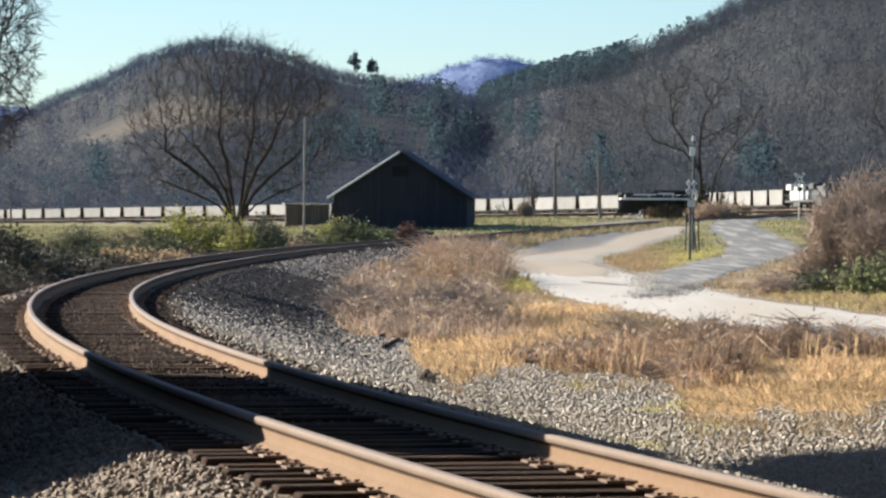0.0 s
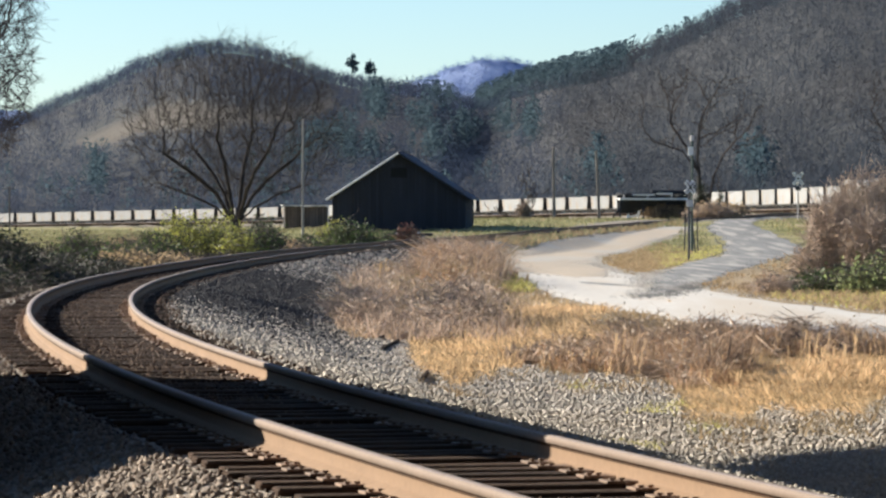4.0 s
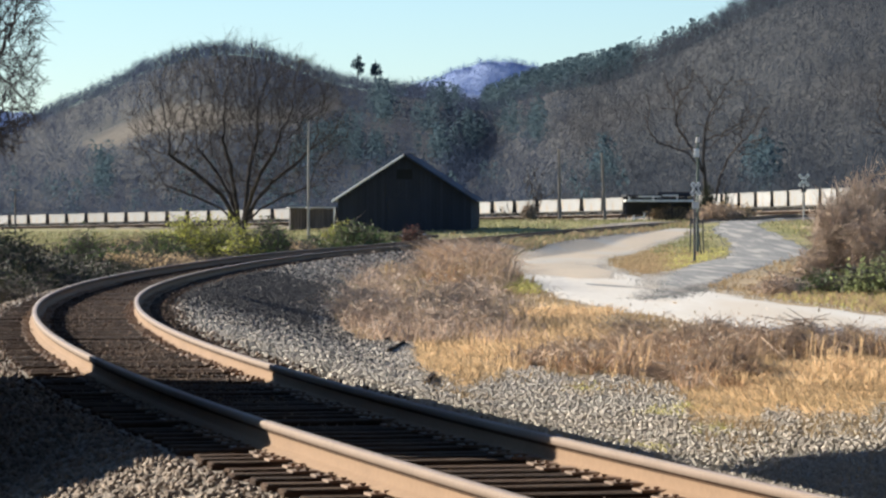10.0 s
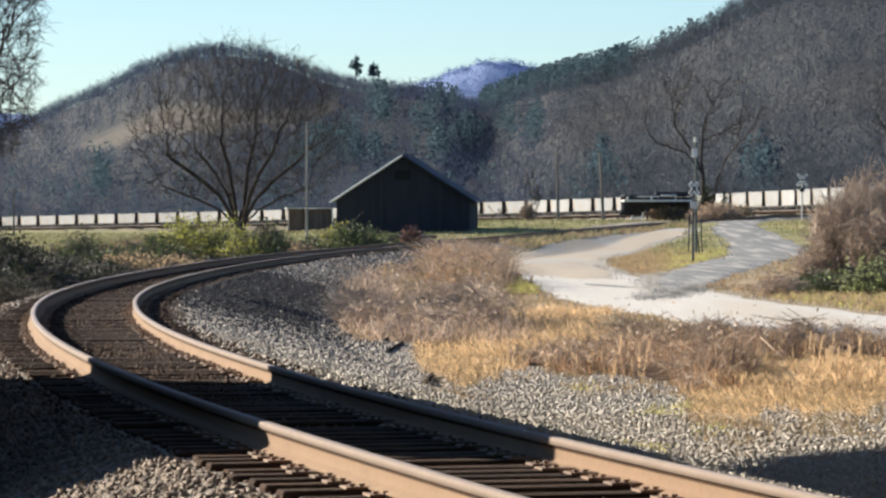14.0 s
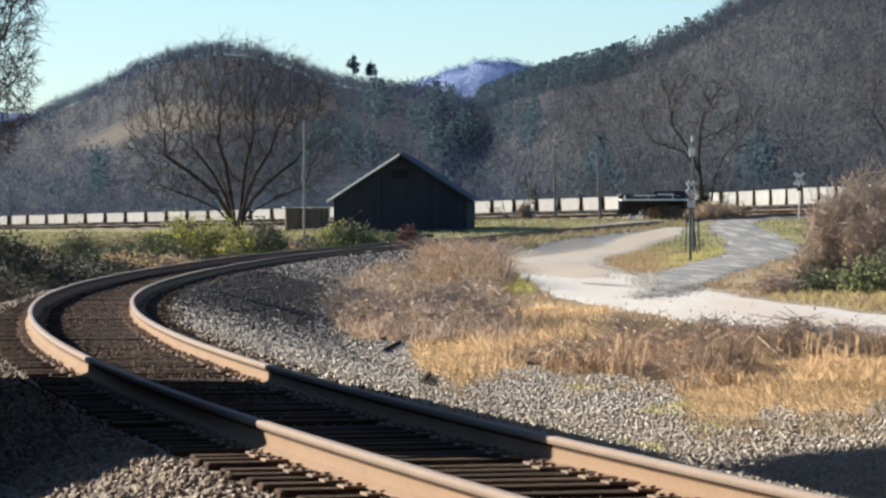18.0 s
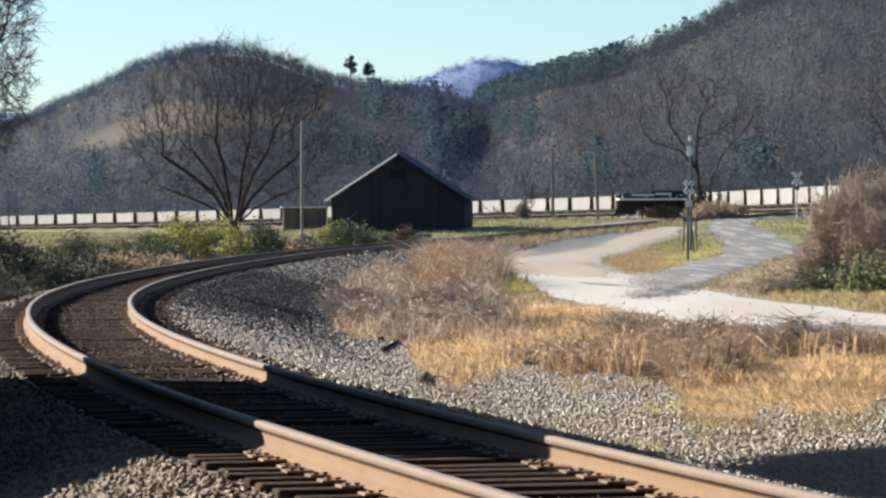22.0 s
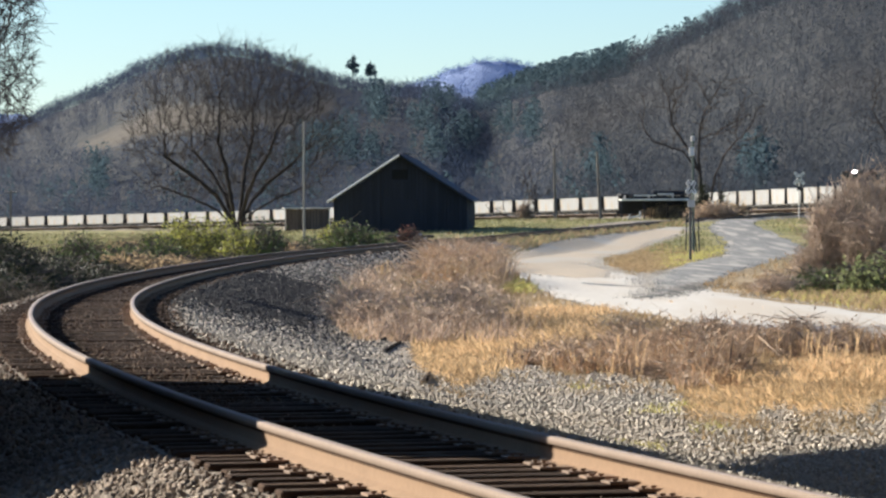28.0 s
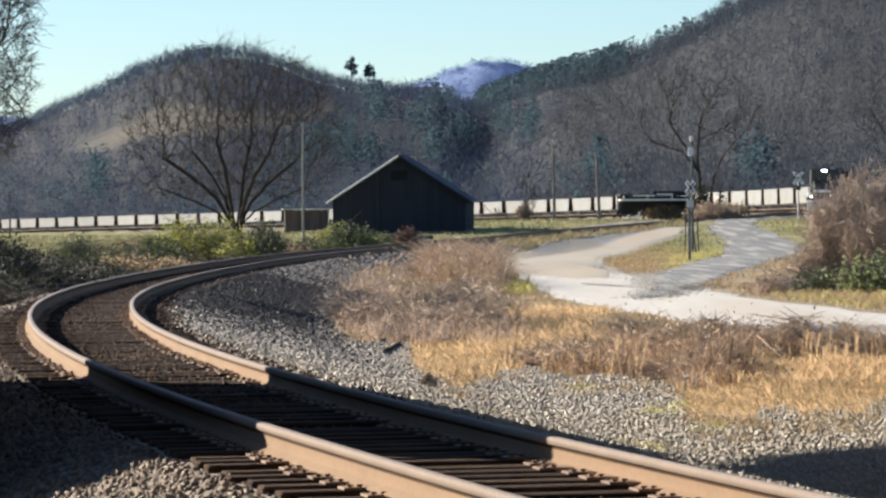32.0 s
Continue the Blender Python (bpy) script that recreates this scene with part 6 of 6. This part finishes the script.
# ---- trees ----
BARK = mat("tree_bark", (0.07, 0.06, 0.057), 0.95, dark=(0.035, 0.03, 0.029), scale=1.5, fine=10, spread=0.1, spec=0.1)


def tree(x, y, h, seed, label, stems, twist=0.5, spread=0.75, trunk=0.45, levels=5, kids=(5, 5, 4, 4), base=None, thin=0.012, name="bare_tree", fork=0.16, shrink=0.62):
    """A leafless tree: limbs fork from level to level and end in twigs. stems: the first limbs as (bearing, tilt, length)."""
    g = np.random.default_rng(seed)
    z = float(land(x, y)) - 0.3 if base is None else base
    t = thing(name, label, "tree", pose(x, y, z))
    P, Q, R0, R1 = [], [], [], []
    tops = []
    p0 = np.array([0.0, 0.0, 0.0])
    p1 = np.array([0.0, 0.0, h * fork])
    P.append(p0), Q.append(p1), R0.append(trunk * 1.25), R1.append(trunk * 0.85)

    def limb(p, d, length, r, n):
        """A bent limb in n pieces; returns its joints."""
        pts = [(p, d, r)]
        step_l = length / n
        for k in range(n):
            d = d + g.normal(0, 0.13 * twist * 2, 3) + np.array([0, 0, 0.05])
            d = d / np.linalg.norm(d)
            q = p + d * step_l
            r1 = r * (1 - 0.55 / n)
            P.append(p), Q.append(q), R0.append(r), R1.append(r1)
            p, r = q, r1
            pts.append((p, d, r))
        return pts

    level = []
    for bearing, tilt, length in stems:
        b, a = radians(bearing), radians(tilt)
        d = np.array([math.sin(a) * math.cos(b), math.sin(a) * math.sin(b), math.cos(a)])
        level.append((limb(p1 - np.array([0, 0, h * fork * 0.35 * g.random()]), d, h * length, trunk * 0.5, 6), h * length))
    for lev in range(1, levels):
        nxt = []
        for pts, length in level:
            nk = kids[min(lev - 1, len(kids) - 1)]
            for k in range(nk):
                i = g.integers(max(1, len(pts) // 3), len(pts)) if k else len(pts) - 1
                p, d, r = pts[i]
                v = g.normal(0, 1, 3)
                v -= d * (v @ d)
                v /= np.linalg.norm(v) + 1e-9
                a = g.uniform(0.35, 0.9) * spread if k else g.uniform(0.1, 0.4) * spread
                nd = d * math.cos(a) + v * math.sin(a) + np.array([0, 0, 0.12])
                nd /= np.linalg.norm(nd)
                nl = length * g.uniform(shrink - 0.14, shrink + 0.12)
                nxt.append((limb(p, nd, nl, max(r * 0.62, thin), 4 if lev < 3 else 2), nl))
        level = nxt
    R0, R1 = np.maximum(np.array(R0), thin), np.maximum(np.array(R1), thin * 0.7)
    P, Q = np.array(P), np.array(Q)
    big = R0 > trunk * 0.2
    V, F = tubes(P[big], Q[big], R0[big], R1[big], 8)
    part("trunk", mesh_np("trunk", V, F), BARK, t, smooth=True)
    V, F = tubes(P[~big], Q[~big], R0[~big], R1[~big], 3)
    tagged(part("branchwork", mesh_np("branchwork", V, F), BARK, t), "fine bare branches and twigs", kind="stuff")
    return t


def grown_tree(x, y, label, light, seeds, thin, seg=0.5, kill=0.9, twigs=3, twig=0.9, lift=0.1, seed=1, power=2.2, name="bare_tree"):
    """A leafless tree that grows from its first limbs towards points of light until it has reached them all."""
    g = np.random.default_rng(seed)
    z = float(land(x, y)) - 0.3
    t = thing(name, label, "tree", pose(x, y, z))
    pts, par = [np.zeros(3)], [-1]
    for limb in seeds:
        last = 0
        for a, b in zip(([0, 0, 0],) + limb[:-1], limb):
            a, b = np.array(a, float), np.array(b, float)
            k = max(1, int(np.linalg.norm(b - a) / seg))
            for i in range(1, k + 1):
                q = a + (b - a) * i / k
                d = [float(np.linalg.norm(p - q)) for p in pts]
                if min(d) < 0.3 * seg:
                    last = int(np.argmin(d))
                    continue
                pts.append(q + g.normal(0, 0.05 * seg, 3))
                par.append(last)
                last = len(pts) - 1
    P = np.array(pts)
    best = np.full(len(light), 1e9)
    near_i = np.zeros(len(light), int)
    fresh = np.arange(len(P))
    alive = np.ones(len(light), bool)
    for turn in range(90):
        d = np.linalg.norm(light[:, None] - P[fresh][None], axis=2)
        j = d.argmin(1)
        closer = d[np.arange(len(light)), j] < best
        best[closer], near_i[closer] = d[np.arange(len(light)), j][closer], fresh[j][closer]
        alive &= best > kill
        if not alive.any():
            break
        way = np.zeros((len(P), 3))
        pull = light[alive] - P[near_i[alive]]
        np.add.at(way, near_i[alive], pull / np.linalg.norm(pull, axis=1)[:, None])
        grow = np.nonzero(np.linalg.norm(way, axis=1) > 1e-6)[0]
        w = way[grow] / np.linalg.norm(way[grow], axis=1)[:, None] + g.normal(0, 0.28, (len(grow), 3)) + np.array([0, 0, lift])
        w /= np.linalg.norm(w, axis=1)[:, None]
        fresh = np.arange(len(P), len(P) + len(grow))
        P = np.concatenate([P, P[grow] + w * seg])
        par += [int(k) for k in grow]
    par = np.array(par)
    n = len(P)
    load = np.zeros(n)
    kids = np.bincount(par[1:], minlength=n)
    load[kids == 0] = thin ** power
    for i in range(n - 1, 0, -1):
        load[par[i]] += load[i]
    R = load ** (1 / power)
    i = np.arange(1, n)
    big = R[i] > thin * 5
    V, F = tubes(P[par[i]][big], P[i][big], np.minimum(R[par[i]], R[i] * 1.25)[big], R[i][big], 7)
    part("trunk", mesh_np("trunk", V, F), BARK, t, smooth=True)
    tips = np.repeat(np.nonzero((R < thin * 2.6) & (np.arange(n) > 0))[0], twigs)
    way = P[tips] - P[par[tips]]
    way /= np.linalg.norm(way, axis=1)[:, None] + 1e-9
    q = P[tips] + (way + g.normal(0, 0.5, way.shape) + np.array([0, 0, lift])) * (twig * g.uniform(0.4, 1.1, len(tips)))[:, None]
    A = np.concatenate([P[par[i]][~big], P[tips]])
    B = np.concatenate([P[i][~big], q])
    r0 = np.concatenate([R[i][~big] * 1.05, np.full(len(tips), thin * 0.85)])
    r1 = np.concatenate([R[i][~big], np.full(len(tips), thin * 0.5)])
    V, F = tubes(A, B, r0, r1, 3)
    tagged(part("branchwork", mesh_np("branchwork", V, F), BARK, t), "fine bare branches and twigs", kind="stuff")
    return t


def light_in(n, centre, radii, floor=-9.0, hollow=0.5, seed=5):
    """Points of light in an egg-shaped crown, denser towards its skin."""
    g = np.random.default_rng(seed)
    v = g.normal(size=(n, 3))
    v /= np.linalg.norm(v, axis=1)[:, None]
    p = np.array(centre) + v * np.array(radii) * g.uniform(0.02, 1, (n, 1)) ** hollow
    return p[p[:, 2] > floor]


def trees():
    # the oak: a fan of limbs from a low fork
    fan = []
    for a, reach, rise, deep in ((-1, 7.5, 5.6, 0.5), (-1, 7.0, 8.6, -2.0), (-1, 4.2, 9.0, 2.5), (-1, 1.8, 10.0, -1.0), (1, 1.2, 9.5, 2.0), (1, 3.4, 9.0, -2.5), (1, 5.6, 8.0, 1.0), (1, 6.6, 5.5, -1.0), (-1, 2.0, 6.5, 5.0), (1, 2.0, 6.5, -5.0)):
        fan.append(((a * 0.15, 0, 1.6), (a * (0.3 + 0.22 * reach), 0.2 * deep, 1.6 + 0.42 * (rise - 1.6)), (a * 0.6 * reach, 0.6 * deep, 1.6 + 0.72 * (rise - 1.6)), (a * reach, deep, rise)))
    grown_tree(-19.9, 400, "large spreading leafless oak standing in the pasture", light_in(3600, (-0.4, 0, 10.8), (11.6, 9.0, 9.9), 4.2, 0.5, 3), fan, 0.016, 0.5, 0.8, 3, 1.0, 0.12, 3, 1.88)
    grown_tree(25.6, 400, "leafless tree with gnarled limbs near the level crossing", light_in(150, (-0.4, 0, 12.4), (6.6, 4.0, 5.4), 6.8, 0.4, 9),
               [((0.1, 0, 6.0), (-0.1, 0, 7.6), (0.1, 0.3, 11.0)), ((0.1, 0, 6.0), (-0.6, 0, 7.8), (-2.6, 0.5, 11.0)), ((0.1, 0, 6.2), (-1.6, -0.2, 8.4), (-4.6, -0.5, 9.4))], 0.034, 0.6, 1.3, 2, 0.7, 0.1, 9, 2.0)
    grown_tree(26.7, 405, "leafless tree leaning over the track near the level crossing", light_in(110, (4.0, 0, 11.2), (2.8, 2.4, 3.6), 6.0, 0.5, 12),
               [((0.3, 0, 3.5), (0.7, 0, 6.0), (1.6, 0.2, 8.2), (3.0, 0.3, 9.8))], 0.026, 0.5, 1.0, 2, 0.7, 0.1, 12, 2.1)
    grown_tree(27.6, 404, "tangled leafless sapling with ivy beside the leaning tree", light_in(120, (0, 0, 4.2), (1.6, 1.5, 2.2), 1.0, 0.6, 15), [((0, 0, 1.0), (0.2, 0, 2.6))], 0.02, 0.4, 0.6, 3, 0.5, 0.1, 15)
    grown_tree(47.6, 420, "leafless tree beyond the russet thicket", light_in(170, (-1.2, 0, 12.6), (4.2, 3.0, 4.6), 7.0, 0.5, 21),
               [((0, 0, 7.0), (-1.2, 0, 9.5), (-2.6, 0.2, 12.0)), ((0, 0, 7.0), (-1.8, 0.3, 10.0)), ((0, 0, 7.0), (0.4, 0, 10.5))], 0.028, 0.55, 1.1, 2, 0.7, 0.1, 21, 2.1)
    tree(6.8, 332, 3.6, 14, "small leafless sapling in the pasture", [(180, 50, 0.5), (90, 5, 0.6), (0, 55, 0.45), (20, 30, 0.5)], 0.8, 0.9, 0.09, 4, (3, 3, 3), thin=0.02)
    g = np.random.default_rng(31)
    k = 2200
    lx = 0.5 + 3.0 * g.uniform(0, 1, k) ** 1.5
    lz = g.uniform(4.2, 8.8, k)
    sky_side = np.stack([lx * np.interp(lz, [4.2, 5.0, 7.0, 8.8], [0.75, 1.0, 1.05, 1.1]), g.uniform(-1.9, 1.9, k), lz - 0.12 * lx], -1)
    grown_tree(-12.75, 92, "leafless tree with a thicket of fine branches at the field edge", sky_side,
               [((0, 0, 3.5), (0.45, 0.2, 5.3), (1.0, 0.4, 7.2)), ((0, 0, 3.5), (1.2, -0.3, 4.8), (2.4, -0.5, 4.7)), ((0, 0, 3.5), (1.3, 0.4, 5.8), (2.5, 0.6, 6.0)), ((0, 0, 3.5), (-0.9, 0, 5.3))], 0.0075, 0.15, 0.2, 4, 0.3, -0.04, 31)
    for i, (x, y, h) in enumerate(((29, 520, 4.6),)):
        tree(x, y, h, 40 + i, "young leafless tree behind the crossing", [(180, 30, 0.5), (60, 10, 0.6), (0, 35, 0.5), (300, 20, 0.5)], 0.7, 0.8, 0.16, 5, (3, 3, 3, 3), thin=0.03)
    # two pines standing up from the crest
    for u, hh in ((-0.0212, 20.0), (-0.0168, 18.0)):
        a, c, _ = ridge_at(np.array(u))
        y = float(c) - 10
        z = float(land(u * y, y)) - 1
        t = thing("pine_tree", "lone pine standing above the wooded crest", "tree", pose(u * y, y, z), group="crest pines")
        part("trunk", rod((0, 0, 0), (0, 0, hh), 0.35, 0.12, 6), BARK, t)
        n = 520
        v = rng.normal(size=(40, 3))
        v /= np.linalg.norm(v, axis=1)[:, None]
        lump = v * rng.uniform(0.3, 1, (40, 1)) * np.array([[4.0, 4.0, 0.27 * hh]]) + np.array([[0, 0, 0.70 * hh]])
        lump[:, :2] *= np.interp(lump[:, 2:], [0.45 * hh, 0.65 * hh, 0.97 * hh], [0.8, 1.0, 0.4])
        V, F = leaf_cards(np.repeat(lump, 13, 0) + rng.normal(0, 0.5, (n, 3)), 0.7)
        part("crown", mesh_np("crown", V, F), HAZE_PINE_FAR, t)


def shade_pine():
    """Unseen evergreen added behind the fence: one heavy limb over the line shades the ballast."""
    side, away = Vector((SUN_FROM.y, -SUN_FROM.x, 0)), SUN_FROM
    foot = Vector((9.8, 31.9, 0)) + away * 25.5 - side * 18.0
    t = thing("evergreen_tree", "unseen dense evergreen tree added to shadow the ballast", "tree", pose(foot.x, foot.y, -0.8))
    part("trunk", rod((0, 0, 0), (0, 0, 17.0), 0.30, 0.12, 8), BARK, t)
    hub = side * 18.0 + Vector((0, 0, 8.5))
    part("limb", rod((0, 0, 16.2), tuple(hub), 0.13, 0.05, 8), BARK, t)
    n = 36000
    v = rng.normal(size=(n, 3))
    v /= np.linalg.norm(v, axis=1)[:, None]
    v *= rng.uniform(0.2, 1, (n, 1)) ** 0.4
    p = np.array(hub)[None] + v[:, :1] * np.array(side)[None] * 5.6 + v[:, 1:2] * np.array(away)[None] * 1.4 + np.array([[0, 0, 1.0]]) * v[:, 2:] * 2.6
    V, F = leaf_cards(p, 0.44)
    part("crown", mesh_np("crown", V, F), LEAF_DARK, t)


def shade_overhang():
    """Unseen evergreens added on the east bank; long limbs over the line block sky light."""
    for foot, hub in (((10.5, 12.0, 0.5), (2.5, 13.5, 11.6)), ((10.8, 24.0, 0.5), (2.8, 25.5, 11.8)), ((11.5, 36.0, 0.5), (3.0, 38.0, 12.8))):
        t = thing("evergreen_tree", "unseen dense evergreen tree added over the line to block sky light", "tree", pose(*foot), group="bank evergreens")
        tip = Vector(hub) - Vector(foot)
        mid = Vector((tip.x * 0.35, tip.y * 0.4, tip.z * 0.75))
        trunk = rod((0, 0, -0.5), mid, 0.26, 0.17, 8)
        rod(mid, tip, 0.17, 0.06, 8, trunk)
        part("trunk", trunk, BARK, t)
        n = 9000
        v = rng.normal(size=(n, 3))
        v /= np.linalg.norm(v, axis=1)[:, None]
        v *= rng.uniform(0.05, 1, (n, 1)) ** 0.4
        V, F = leaf_cards(np.array(tip)[None] + v * np.array([[7.5, 7.0, 1.9]]), 0.5)
        part("crown", mesh_np("crown", V, F), LEAF_DARK, t)


# ---- old rails lying on the ballast ----
def lying(x, y, L, turn):
    z = float(land(x, y))
    bm = box(-L / 2, -0.035, 0.0, L / 2, 0.035, 0.012, 0.003)
    box(-L / 2, -0.008, 0.012, L / 2, 0.008, 0.035, 0.0, bm)
    box(-L / 2, -0.02, 0.035, L / 2, 0.02, 0.05, 0.003, bm)
    o = link("discarded_rail", bm, TIE)
    o.matrix_world = pose(x, y, z + 0.012, 0, 0, turn)
    tagged(o, "old dark rusted rail lying on the ballast slope", "rail", group="discarded rails")


grasses()
bushes()
trees()
shade_pine()
shade_overhang()
for spot in ((-0.77, 66.5, 4.4, 87.2), (-0.22, 52.6, 5.6, 88.3), (-0.89, 72.4, 5.0, 87.4)):
    lying(*spot)
ties_of(near)
motions()
